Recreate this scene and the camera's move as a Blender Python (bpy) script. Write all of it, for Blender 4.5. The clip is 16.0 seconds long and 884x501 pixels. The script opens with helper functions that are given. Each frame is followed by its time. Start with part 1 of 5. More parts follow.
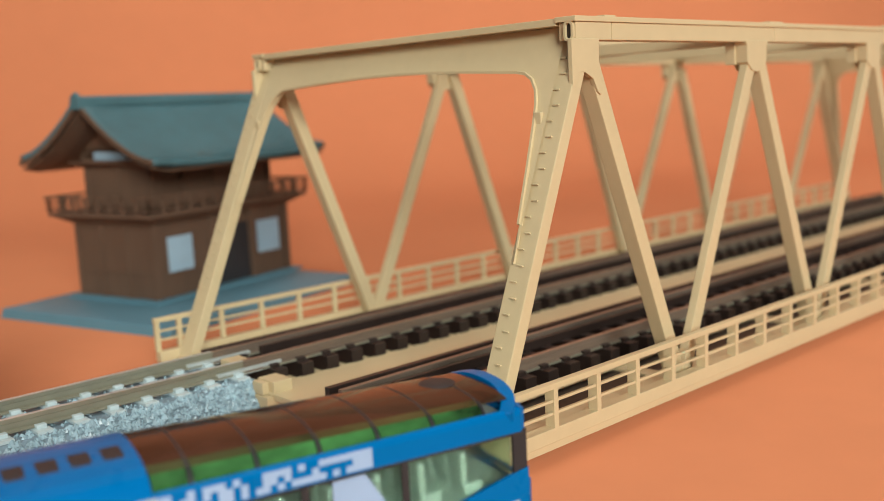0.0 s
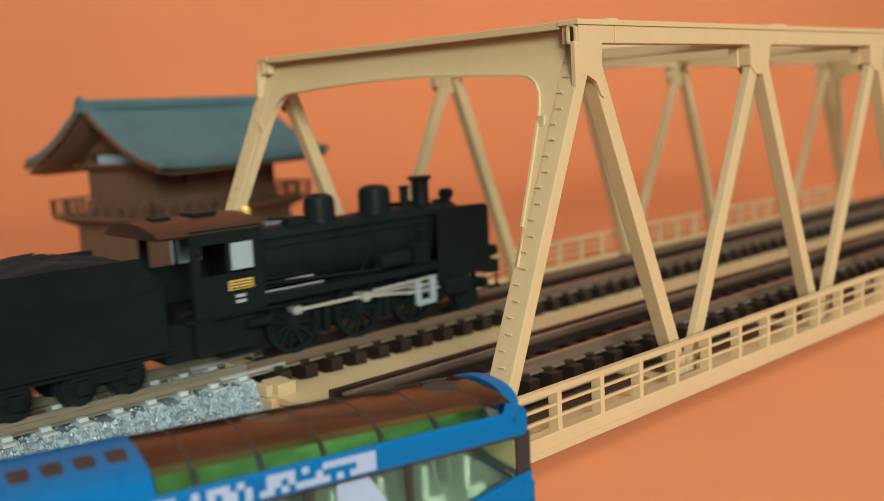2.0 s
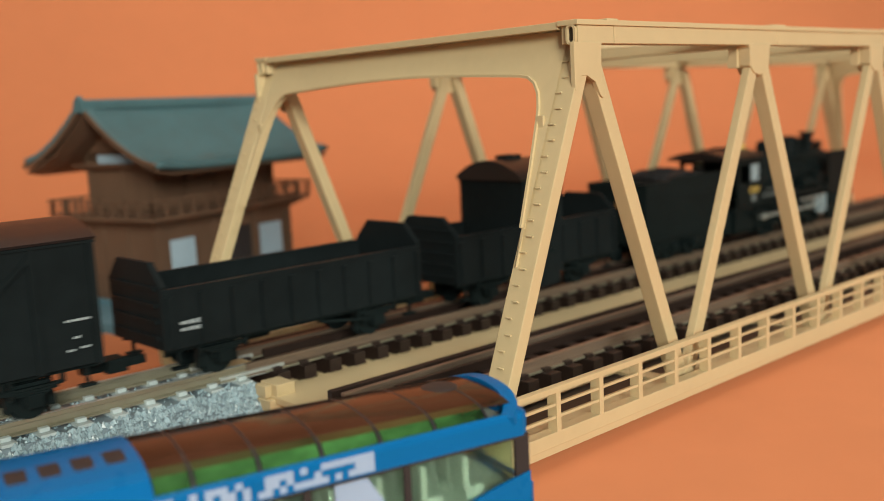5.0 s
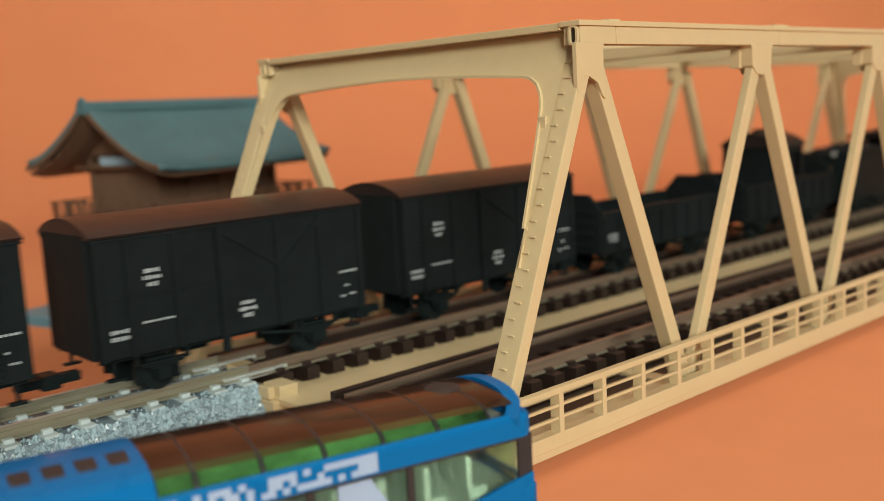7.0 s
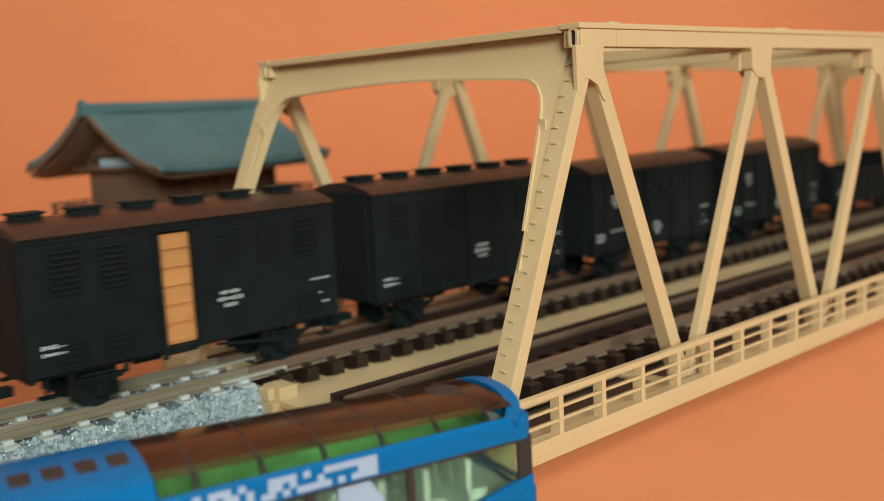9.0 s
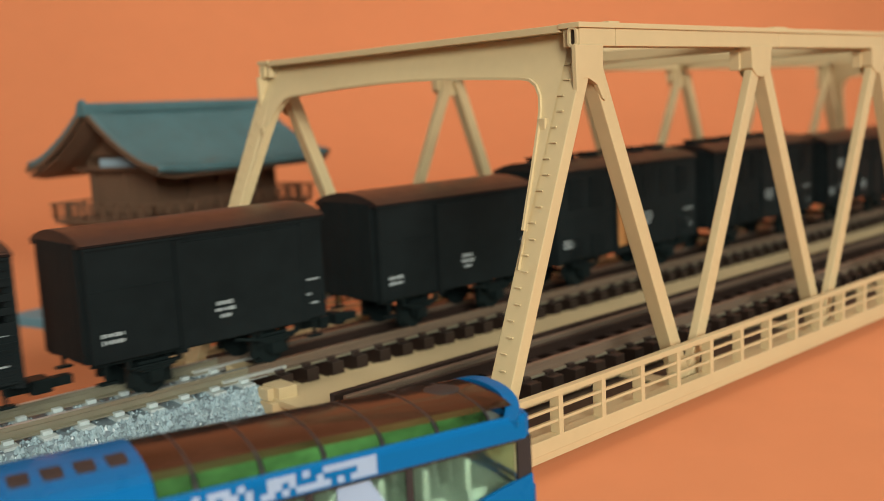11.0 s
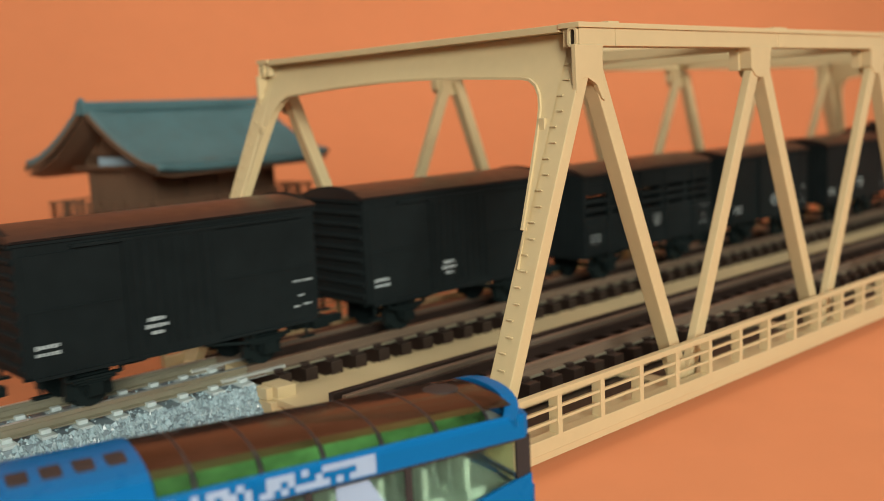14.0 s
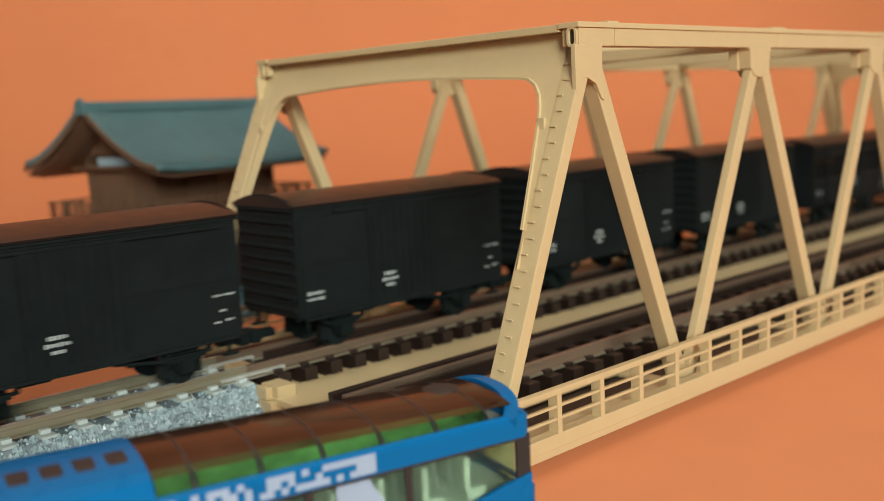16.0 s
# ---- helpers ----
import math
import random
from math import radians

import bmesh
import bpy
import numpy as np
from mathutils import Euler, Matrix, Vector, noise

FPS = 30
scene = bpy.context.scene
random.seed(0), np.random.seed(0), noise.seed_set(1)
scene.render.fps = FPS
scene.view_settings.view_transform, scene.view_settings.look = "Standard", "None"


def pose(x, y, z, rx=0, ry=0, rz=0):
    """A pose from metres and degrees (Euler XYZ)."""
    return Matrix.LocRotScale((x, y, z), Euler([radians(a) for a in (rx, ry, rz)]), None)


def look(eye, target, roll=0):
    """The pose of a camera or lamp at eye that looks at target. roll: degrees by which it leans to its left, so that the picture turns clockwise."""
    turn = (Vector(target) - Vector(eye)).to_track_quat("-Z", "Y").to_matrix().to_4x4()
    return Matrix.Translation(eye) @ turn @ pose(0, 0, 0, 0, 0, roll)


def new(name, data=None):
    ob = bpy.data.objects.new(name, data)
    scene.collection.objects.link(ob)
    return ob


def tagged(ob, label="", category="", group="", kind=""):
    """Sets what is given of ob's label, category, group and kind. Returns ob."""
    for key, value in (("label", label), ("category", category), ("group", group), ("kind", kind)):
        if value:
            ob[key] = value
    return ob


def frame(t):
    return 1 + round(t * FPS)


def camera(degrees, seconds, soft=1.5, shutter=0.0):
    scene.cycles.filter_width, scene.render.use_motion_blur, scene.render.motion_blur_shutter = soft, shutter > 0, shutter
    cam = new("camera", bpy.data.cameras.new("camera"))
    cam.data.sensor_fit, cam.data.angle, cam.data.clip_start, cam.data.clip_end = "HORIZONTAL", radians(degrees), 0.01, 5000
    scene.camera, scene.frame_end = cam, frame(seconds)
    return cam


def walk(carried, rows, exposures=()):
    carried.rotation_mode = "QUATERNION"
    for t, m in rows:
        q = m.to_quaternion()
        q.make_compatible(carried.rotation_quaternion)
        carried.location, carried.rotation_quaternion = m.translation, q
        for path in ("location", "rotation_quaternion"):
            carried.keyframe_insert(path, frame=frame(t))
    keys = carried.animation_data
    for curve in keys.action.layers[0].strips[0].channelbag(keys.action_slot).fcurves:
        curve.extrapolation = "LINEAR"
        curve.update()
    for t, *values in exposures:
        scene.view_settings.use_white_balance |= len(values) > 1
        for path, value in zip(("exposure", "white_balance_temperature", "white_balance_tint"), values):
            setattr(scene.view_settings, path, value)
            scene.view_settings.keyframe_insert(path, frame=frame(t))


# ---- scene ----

# Model railway on a table: all lengths below in millimetres, the world in metres.
MM = 0.001
cam = camera(48.85, 16.0, soft=0.6, shutter=0.5)
cam.data.dof.use_dof = True
cam.data.dof.focus_distance = 0.134
cam.data.dof.aperture_fstop = 22.0

# seconds, eye x y z in mm, heading, tilt, lean in degrees
PATH = [
    (0.0, -85.84, -86.36, 50.48, 47.109, -8.731, -2.749),
    (0.5, -85.72, -86.47, 50.52, 47.240, -8.697, -2.796),
    (1.0, -85.77, -86.57, 50.55, 47.440, -8.679, -2.971),
    (1.5, -85.80, -86.53, 50.61, 47.466, -8.604, -2.947),
    (2.0, -85.95, -86.57, 50.57, 47.330, -8.568, -2.849),
    (2.5, -85.89, -86.48, 50.59, 47.290, -8.586, -2.838),
    (3.0, -85.91, -86.41, 50.55, 47.258, -8.552, -2.801),
    (3.5, -85.77, -86.38, 50.52, 47.292, -8.543, -2.793),
    (4.0, -85.74, -86.52, 50.65, 47.302, -8.574, -2.786),
    (6.5, -85.82, -86.43, 50.54, 47.306, -8.548, -2.806),
    (7.0, -85.79, -86.51, 50.60, 47.457, -8.503, -2.942),
    (7.5, -85.86, -86.70, 50.72, 47.623, -8.445, -3.062),
    (8.0, -85.84, -86.62, 50.60, 47.471, -8.376, -2.866),
    (8.5, -85.91, -86.59, 50.52, 47.408, -8.353, -2.821),
    (9.0, -85.90, -86.51, 50.58, 47.415, -8.367, -2.843),
    (11.5, -85.76, -86.59, 50.60, 47.481, -8.405, -2.937),
    (12.0, -85.88, -86.58, 50.65, 47.670, -8.365, -3.087),
    (12.5, -85.77, -86.64, 50.56, 47.600, -8.329, -2.978),
    (13.0, -86.03, -86.52, 50.58, 47.438, -8.374, -2.877),
    (13.5, -85.83, -86.48, 50.42, 47.356, -8.351, -2.815),
    (14.0, -85.84, -86.49, 50.58, 47.353, -8.420, -2.754),
    (14.5, -85.97, -86.46, 50.70, 47.287, -8.437, -2.779),
    (15.0, -85.78, -86.55, 50.51, 47.337, -8.393, -2.770),
    (15.5, -85.93, -86.36, 50.49, 47.277, -8.386, -2.764),
    (16.0, -85.99, -86.45, 50.47, 47.280, -8.388, -2.763),
]


# seconds, stops, kelvin, tint: the picture warms as the dark train fills it
WARMTH = [(0.0, 0.10, 6350, 10), (1.0, 0.06, 6500, 10), (2.5, 0.0, 7000, 10), (4.0, 0.0, 7000, 10), (16.0, 0.0, 7050, 10)]


def eye_pose(x, y, z, heading, tilt, lean):
    h, k, a = radians(heading), radians(tilt), radians(lean)
    f = Vector((math.cos(h) * math.cos(k), math.sin(h) * math.cos(k), math.sin(k)))
    r = Vector((math.sin(h), -math.cos(h), 0))
    u = r.cross(f)
    r2, u2 = r * math.cos(a) + u * math.sin(a), u * math.cos(a) - r * math.sin(a)
    m = Matrix((r2, u2, -f)).transposed().to_4x4()
    m.translation = Vector((x, y, z)) * MM
    return m


# ---- world and light ----
world = bpy.data.worlds.new("world")
scene.world = world
world.use_nodes = True
bg = world.node_tree.nodes["Background"]
bg.inputs[0].default_value = (0.9, 1.0, 1.0, 1)
bg.inputs[1].default_value = 0.24


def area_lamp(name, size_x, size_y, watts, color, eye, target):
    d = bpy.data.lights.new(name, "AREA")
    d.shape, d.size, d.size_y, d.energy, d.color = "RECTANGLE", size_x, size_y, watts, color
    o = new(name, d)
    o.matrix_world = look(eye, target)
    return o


# three unseen area lamps added: key behind the camera, cool side fill, top fill
area_lamp("unseen_key", 1.0, 0.8, 82.0, (0.99, 1.0, 0.93), (-1.25, -2.3, 0.95), (0.05, 0.1, 0.1))
area_lamp("unseen_side_fill", 1.3, 1.2, 4.0, (0.72, 0.95, 1.0), (1.9, -1.9, 0.45), (0.0, 0.0, 0.0))
area_lamp("unseen_top_fill", 1.1, 0.8, 15.0, (1.0, 0.97, 0.92), (0.0, 0.15, 1.55), (0.2, 0.6, 0.9))


# ---- materials ----
def mat(name, col, rough=0.5, metal=0.0, vary=0.12, grain=350.0, bump=0.08, spec=0.5, coat=0.0, trans=0.0, island=0.0, streak=None):
    m = bpy.data.materials.new(name)
    m.use_nodes = True
    nt = m.node_tree
    b = nt.nodes["Principled BSDF"]
    b.inputs["Roughness"].default_value = rough
    b.inputs["Metallic"].default_value = metal
    b.inputs["Specular IOR Level"].default_value = spec
    b.inputs["Coat Weight"].default_value = coat
    b.inputs["Transmission Weight"].default_value = trans
    co = nt.nodes.new("ShaderNodeTexCoord")
    src = co.outputs["Object"]
    if streak:
        mp = nt.nodes.new("ShaderNodeMapping")
        mp.inputs["Scale"].default_value = streak
        nt.links.new(src, mp.inputs[0])
        src = mp.outputs[0]
    n1, n2 = nt.nodes.new("ShaderNodeTexNoise"), nt.nodes.new("ShaderNodeTexNoise")
    for n, s in ((n1, grain * 0.12), (n2, grain)):
        n.inputs["Scale"].default_value = s
        n.inputs["Detail"].default_value = 5
        nt.links.new(src, n.inputs["Vector"])
    add = nt.nodes.new("ShaderNodeMath")
    add.operation = "MULTIPLY_ADD"
    add.inputs[1].default_value = 0.6
    nt.links.new(n1.outputs["Fac"], add.inputs[0])
    half = nt.nodes.new("ShaderNodeMath")
    half.operation = "MULTIPLY"
    half.inputs[1].default_value = 0.4
    nt.links.new(n2.outputs["Fac"], half.inputs[0])
    nt.links.new(half.outputs[0], add.inputs[2])
    ramp = nt.nodes.new("ShaderNodeMapRange")
    ramp.inputs["From Min"].default_value, ramp.inputs["From Max"].default_value = 0.3, 0.7
    ramp.inputs["To Min"].default_value, ramp.inputs["To Max"].default_value = 1 - vary, 1 + vary
    nt.links.new(add.outputs[0], ramp.inputs["Value"])
    last = ramp.outputs[0]
    if island:
        ri = nt.nodes.new("ShaderNodeNewGeometry")
        r2 = nt.nodes.new("ShaderNodeMapRange")
        r2.inputs["To Min"].default_value, r2.inputs["To Max"].default_value = 1 - island, 1 + island
        nt.links.new(ri.outputs["Random Per Island"], r2.inputs["Value"])
        mu = nt.nodes.new("ShaderNodeMath")
        mu.operation = "MULTIPLY"
        nt.links.new(last, mu.inputs[0])
        nt.links.new(r2.outputs[0], mu.inputs[1])
        last = mu.outputs[0]
    mix = nt.nodes.new("ShaderNodeVectorMath")
    mix.operation = "SCALE"
    mix.inputs[0].default_value = col
    nt.links.new(last, mix.inputs["Scale"])
    nt.links.new(mix.outputs[0], b.inputs["Base Color"])
    rr = nt.nodes.new("ShaderNodeMapRange")
    rr.inputs["To Min"].default_value, rr.inputs["To Max"].default_value = max(0.02, rough - 0.1), min(1, rough + 0.1)
    nt.links.new(n2.outputs["Fac"], rr.inputs["Value"])
    nt.links.new(rr.outputs[0], b.inputs["Roughness"])
    if bump:
        bp = nt.nodes.new("ShaderNodeBump")
        bp.inputs["Strength"].default_value = bump
        bp.inputs["Distance"].default_value = 0.0002
        nt.links.new(n2.outputs["Fac"], bp.inputs["Height"])
        nt.links.new(bp.outputs[0], b.inputs["Normal"])
    return m


M = {
    "beige": mat("beige plastic", (0.57, 0.46, 0.265), 0.42, vary=0.05, grain=500, bump=0.06),
    "orange": mat("orange paper", (0.565, 0.197, 0.088), 0.9, vary=0.05, grain=90, bump=0.10, spec=0.15),
    "brown_tie": mat("dark brown plastic", (0.022, 0.013, 0.010), 0.45, vary=0.25, grain=900),
    "rail_steel": mat("nickel silver rail", (0.33, 0.32, 0.24), 0.40, 0.6, vary=0.15, grain=700, streak=(0.05, 1, 1)),
    "rail_brown": mat("browned rail", (0.26, 0.20, 0.15), 0.42, 0.6, vary=0.25, grain=700, streak=(0.05, 1, 1)),
    "grey_tie": mat("grey plastic sleeper", (0.45, 0.54, 0.55), 0.4, vary=0.1, grain=800),
    "ballast": mat("grey ballast", (0.28, 0.40, 0.45), 0.28, vary=0.2, grain=1500, bump=0.3, island=0.25, spec=0.6),
    # bed colour darkened to paint shade into the gaps between stones
    "ballast_gap_shade": mat("ballast shadow grey", (0.17, 0.24, 0.28), 0.5, vary=0.4, grain=1500, bump=0.5),
    "black": mat("satin black paint", (0.0085, 0.0140, 0.0148), 0.40, spec=0.05, vary=0.2, grain=500, bump=0.05),
    "wagon": mat("weathered wagon black", (0.0105, 0.0150, 0.0163), 0.45, spec=0.04, vary=0.2, grain=500, bump=0.05),
    "wagon_roof": mat("satin dark roof", (0.016, 0.013, 0.013), 0.36, spec=0.35, vary=0.2, grain=400, bump=0.05),
    "steel": mat("bright steel", (0.54, 0.59, 0.57), 0.38, 0.5, vary=0.1, grain=900),
    "brass": mat("brass", (0.80, 0.62, 0.17), 0.35, 0.4, vary=0.1, grain=900),
    "white": mat("white print", (0.36, 0.43, 0.45), 0.6, vary=0.15, grain=1500, bump=0),
    "wood": mat("orange brown wood", (0.55, 0.26, 0.09), 0.6, vary=0.2, grain=500, streak=(0.1, 1, 1)),
    "coal": mat("coal", (0.014, 0.015, 0.017), 0.75, vary=0.4, grain=1500, bump=0.6, spec=0.2),
    "hanger": mat("pale blue grey plastic", (0.30, 0.40, 0.45), 0.45, vary=0.1),
    "blue": mat("glossy blue paint", (0.0, 0.13, 0.37), 0.3, vary=0.04, grain=300, bump=0.02, spec=0.08),
    # strong light and dark streaks put highlights into the green colour
    "glass_green": mat("green tinted glazing with painted highlights", (0.036, 0.135, 0.036), 0.12, vary=1.0, grain=600, bump=0.1, coat=0.3, streak=(0.5, 1, 1)),
    # streaks in the colour paint mottled reflections on the smoked glass
    "glass_roof": mat("smoked roof glazing with painted reflections", (0.038, 0.017, 0.011), 0.14, vary=1.0, grain=420, bump=0.06, spec=0.28, streak=(0.25, 1, 1)),
    "dark": mat("dark rubber", (0.02, 0.02, 0.022), 0.55),
    "seat": mat("pale seat plastic", (0.34, 0.39, 0.33), 0.6),
    "glass_olive": mat("olive smoked glazing", (0.050, 0.052, 0.018), 0.14, vary=0.8, grain=420, bump=0.05, streak=(0.4, 1, 1)),
    "paleblue": mat("pale blue print and window reflection", (0.30, 0.44, 0.63), 0.35, vary=0.08, coat=0.3, bump=0),
    "tile": mat("blue grey roof tile", (0.062, 0.142, 0.160), 0.55, vary=0.2, grain=260, bump=0.3),
    "base_blue": mat("blue grey base plastic", (0.09, 0.20, 0.25), 0.6, vary=0.1, grain=300, bump=0.1),
    "timber": mat("brown timber plastic", (0.105, 0.060, 0.036), 0.62, vary=0.2, grain=400, bump=0.15, streak=(1, 1, 0.2)),
    "shutter": mat("pale grey blue panel", (0.30, 0.42, 0.50), 0.6, vary=0.08),
    "room": mat("wall paint", (0.24, 0.25, 0.25), 0.9, vary=0.05, grain=20),
    "floor": mat("dark wooden floor", (0.07, 0.045, 0.03), 0.5, vary=0.2, grain=30, streak=(0.1, 1, 1)),
}


def clear_glass(name, col, rough=0.05):
    m = bpy.data.materials.new(name)
    m.use_nodes = True
    b = m.node_tree.nodes["Principled BSDF"]
    b.inputs["Base Color"].default_value = (*col, 1)
    b.inputs["Roughness"].default_value = rough
    b.inputs["Transmission Weight"].default_value = 1.0
    b.inputs["IOR"].default_value = 1.1
    return m


M["window"] = clear_glass("green tinted window glass", (0.60, 0.76, 0.68), 0.28)


# ---- mesh helpers, in millimetres ----
def box(bm, x0, x1, y0, y1, z0, z1):
    v = [bm.verts.new((x, y, z)) for z in (z0, z1) for y in (y0, y1) for x in (x0, x1)]
    for f in ((0, 2, 3, 1), (4, 5, 7, 6), (0, 1, 5, 4), (2, 6, 7, 3), (0, 4, 6, 2), (1, 3, 7, 5)):
        bm.faces.new([v[i] for i in f])
    return bm


def beam(bm, p, q, w, h, side=(0, 1, 0)):
    """A bar from p to q, w wide along side and h across."""
    p, q, s = Vector(p), Vector(q), Vector(side).normalized()
    d = (q - p).normalized()
    s = (s - d * s.dot(d)).normalized()
    n = d.cross(s)
    v = [bm.verts.new(c + s * a * w / 2 + n * b * h / 2) for c in (p, q) for a, b in ((-1, -1), (1, -1), (1, 1), (-1, 1))]
    for f in ((0, 1, 2, 3), (7, 6, 5, 4), (0, 4, 5, 1), (1, 5, 6, 2), (2, 6, 7, 3), (3, 7, 4, 0)):
        bm.faces.new([v[i] for i in f])
    return bm


def prism(bm, outline, axis, a, b):
    """An outline of (u, v) pairs pushed along an axis from a to b: for y the pairs are x, z; for x they are y, z; for z they are x, y."""
    put = {"y": lambda u, v, w: (u, w, v), "x": lambda u, v, w: (w, u, v), "z": lambda u, v, w: (u, v, w)}[axis]
    lo = [bm.verts.new(put(u, v, a)) for u, v in outline]
    hi = [bm.verts.new(put(u, v, b)) for u, v in outline]
    n = len(outline)
    bm.faces.new(lo)
    bm.faces.new(hi[::-1])
    for i in range(n):
        bm.faces.new((lo[i], hi[i], hi[(i + 1) % n], lo[(i + 1) % n]))
    return bm


def rod(bm, p, q, r, n=12, r2=None):
    p, q = Vector(p), Vector(q)
    d = (q - p).normalized()
    a = d.orthogonal().normalized()
    b = d.cross(a)
    r2 = r if r2 is None else r2
    lo = [bm.verts.new(p + (a * math.cos(k) + b * math.sin(k)) * r) for k in (2 * math.pi * i / n for i in range(n))]
    hi = [bm.verts.new(q + (a * math.cos(k) + b * math.sin(k)) * r2) for k in (2 * math.pi * i / n for i in range(n))]
    bm.faces.new(lo[::-1])
    bm.faces.new(hi)
    for i in range(n):
        bm.faces.new((lo[i], lo[(i + 1) % n], hi[(i + 1) % n], hi[i]))
    return bm


def lathe(bm, profile, centre, n=20):
    """A profile of (radius, height) pairs turned round an upright axis."""
    rings = []
    for r, z in profile:
        rings.append([bm.verts.new((centre[0] + r * math.cos(2 * math.pi * i / n), centre[1] + r * math.sin(2 * math.pi * i / n), z)) for i in range(n)])
    for a, b in zip(rings, rings[1:]):
        for i in range(n):
            bm.faces.new((a[i], a[(i + 1) % n], b[(i + 1) % n], b[i]))
    bm.faces.new(rings[0][::-1])
    bm.faces.new(rings[-1])
    return bm


def sweep(bm, pts, w, h, side):
    """One bar that follows pts, w wide along side and h across it."""
    side = Vector(side).normalized()
    rings = []
    for i, p in enumerate(pts):
        d = (Vector(pts[min(i + 1, len(pts) - 1)]) - Vector(pts[max(i - 1, 0)])).normalized()
        s = (side - d * side.dot(d)).normalized()
        n = d.cross(s)
        rings.append([bm.verts.new(Vector(p) + s * a * w / 2 + n * b * h / 2) for a, b in ((-1, -1), (1, -1), (1, 1), (-1, 1))])
    for a, b in zip(rings, rings[1:]):
        for i in range(4):
            bm.faces.new((a[i], a[(i + 1) % 4], b[(i + 1) % 4], b[i]))
    bm.faces.new(rings[0][::-1])
    bm.faces.new(rings[-1])
    return bm


def mesh_of(name, bm, material, bevel=0.0, smooth=False):
    bmesh.ops.recalc_face_normals(bm, faces=bm.faces)
    if bevel:
        edges = [e for e in bm.edges if len(e.link_faces) == 2 and e.calc_face_angle(0) > 0.6]
        bmesh.ops.bevel(bm, geom=edges, offset=bevel, segments=2, profile=0.6, affect="EDGES", clamp_overlap=True)
    bmesh.ops.scale(bm, vec=(MM, MM, MM), verts=bm.verts)
    me = bpy.data.meshes.new(name)
    bm.to_mesh(me)
    bm.free()
    me.materials.append(material)
    if smooth:
        me.shade_smooth()
        me.set_sharp_from_angle(angle=radians(38))
    return me


def part(name, bm, material, parent=None, label="", bevel=0.0, smooth=False):
    ob = new(name, mesh_of(name, bm, material, bevel, smooth))
    if parent is not None:
        ob.parent = parent
    return tagged(ob, label)


def piece(name, me, parent, at, label=""):
    """One more object on a shared mesh, at a place in mm."""
    ob = new(name, me)
    ob.parent = parent
    ob.location = Vector(at) * MM
    return tagged(ob, label)


def thing(name, label, category, group="", kind="", at=(0, 0, 0), turn=0):
    ob = new(name)
    ob.empty_display_size = 0.005
    ob.matrix_basis = pose(at[0] * MM, at[1] * MM, at[2] * MM, 0, 0, turn)
    return tagged(ob, label, category, group, kind)


B = bmesh.new

# ---- the plan, in mm ----
RAIL = 9.0          # height of the rail heads over the paper
P = 46.67            # truss panel
LEN = 6 * P
W = 80.2             # over the two trusses
YF, YN = 58.62, 21.58  # centres of the two tracks
GAUGE = 9.0


# ---- setting: paper sweep, table, room ----
def setting():
    bm = B()
    prof = [(-330, 0.0)] + [(330 + 260 * math.sin(a), 260 - 260 * math.cos(a)) for a in (math.pi / 2 * i / 16 for i in range(17))] + [(590, 1300)]
    lo = [bm.verts.new((-115, y, z)) for y, z in prof]
    hi = [bm.verts.new((1800, y, z)) for y, z in prof]
    for i in range(len(prof) - 1):
        bm.faces.new((lo[i], hi[i], hi[i + 1], lo[i + 1]))
    bmesh.ops.rotate(bm, verts=bm.verts, cent=(100, 590, 0), matrix=Matrix.Rotation(radians(-18), 3, "Z"))
    ground = part("ground", bm, M["orange"], smooth=True)
    tagged(ground, "matte orange paper sheet swept up as background", "backdrop", kind="structure")
    sol = ground.modifiers.new("thickness", "SOLIDIFY")
    sol.thickness, sol.offset = 0.001, -1
    t = thing("table", "plain wooden table under the orange paper", "table")
    part("tabletop", box(B(), -1150, 1950, -1150, 700, -31, -1.2), M["floor"], t, bevel=2)
    for x in (-1090, 1890):
        for y in (-1090, 640):
            part("leg", box(B(), x - 30, x + 30, y - 30, y + 30, -750, -31), M["floor"], t)
    # unseen room shell, painted dark grey to dim reflections on the train
    for n, b in (("floor", (-2000, 2000, -3100, 1500, -800, -750)), ("ceiling", (-2000, 2000, -3100, 1500, 1650, 1700)),
                 ("wall_north", (-2000, 2000, 1500, 1550, -750, 1650)), 
                 ("wall_east", (2000, 2050, -3100, 1500, -750, 1650)), ("wall_west", (-2050, -2000, -3100, 1500, -750, 1650))):
        o = part(n, box(B(), *b), M["floor" if n == "floor" else "room"])
        tagged(o, "plain grey painted " + n.split("_")[0] if n != "floor" else "plain wooden floor", n.split("_")[0], kind="structure")
    # south wall
    w = thing("wall_south", "plain painted wall of the room", "wall", kind="structure")
    part("wall_panel", box(B(), -2000, 2000, -3150, -3100, -750, 1650), M["room"], w)


# ---- track ----
RAIL_PROFILE = [(-1.0, -2.0), (1.0, -2.0), (1.0, -1.75), (0.28, -1.55), (0.28, -0.75), (0.5, -0.6), (0.5, -0.05), (0.4, 0.0), (-0.4, 0.0), (-0.5, -0.05), (-0.5, -0.6), (-0.28, -0.75), (-0.28, -1.55), (-1.0, -1.75)]


def rail_bm(x0, x1, y):
    return prism(B(), [(y + u, RAIL + v) for u, v in RAIL_PROFILE], "x", x0, x1)


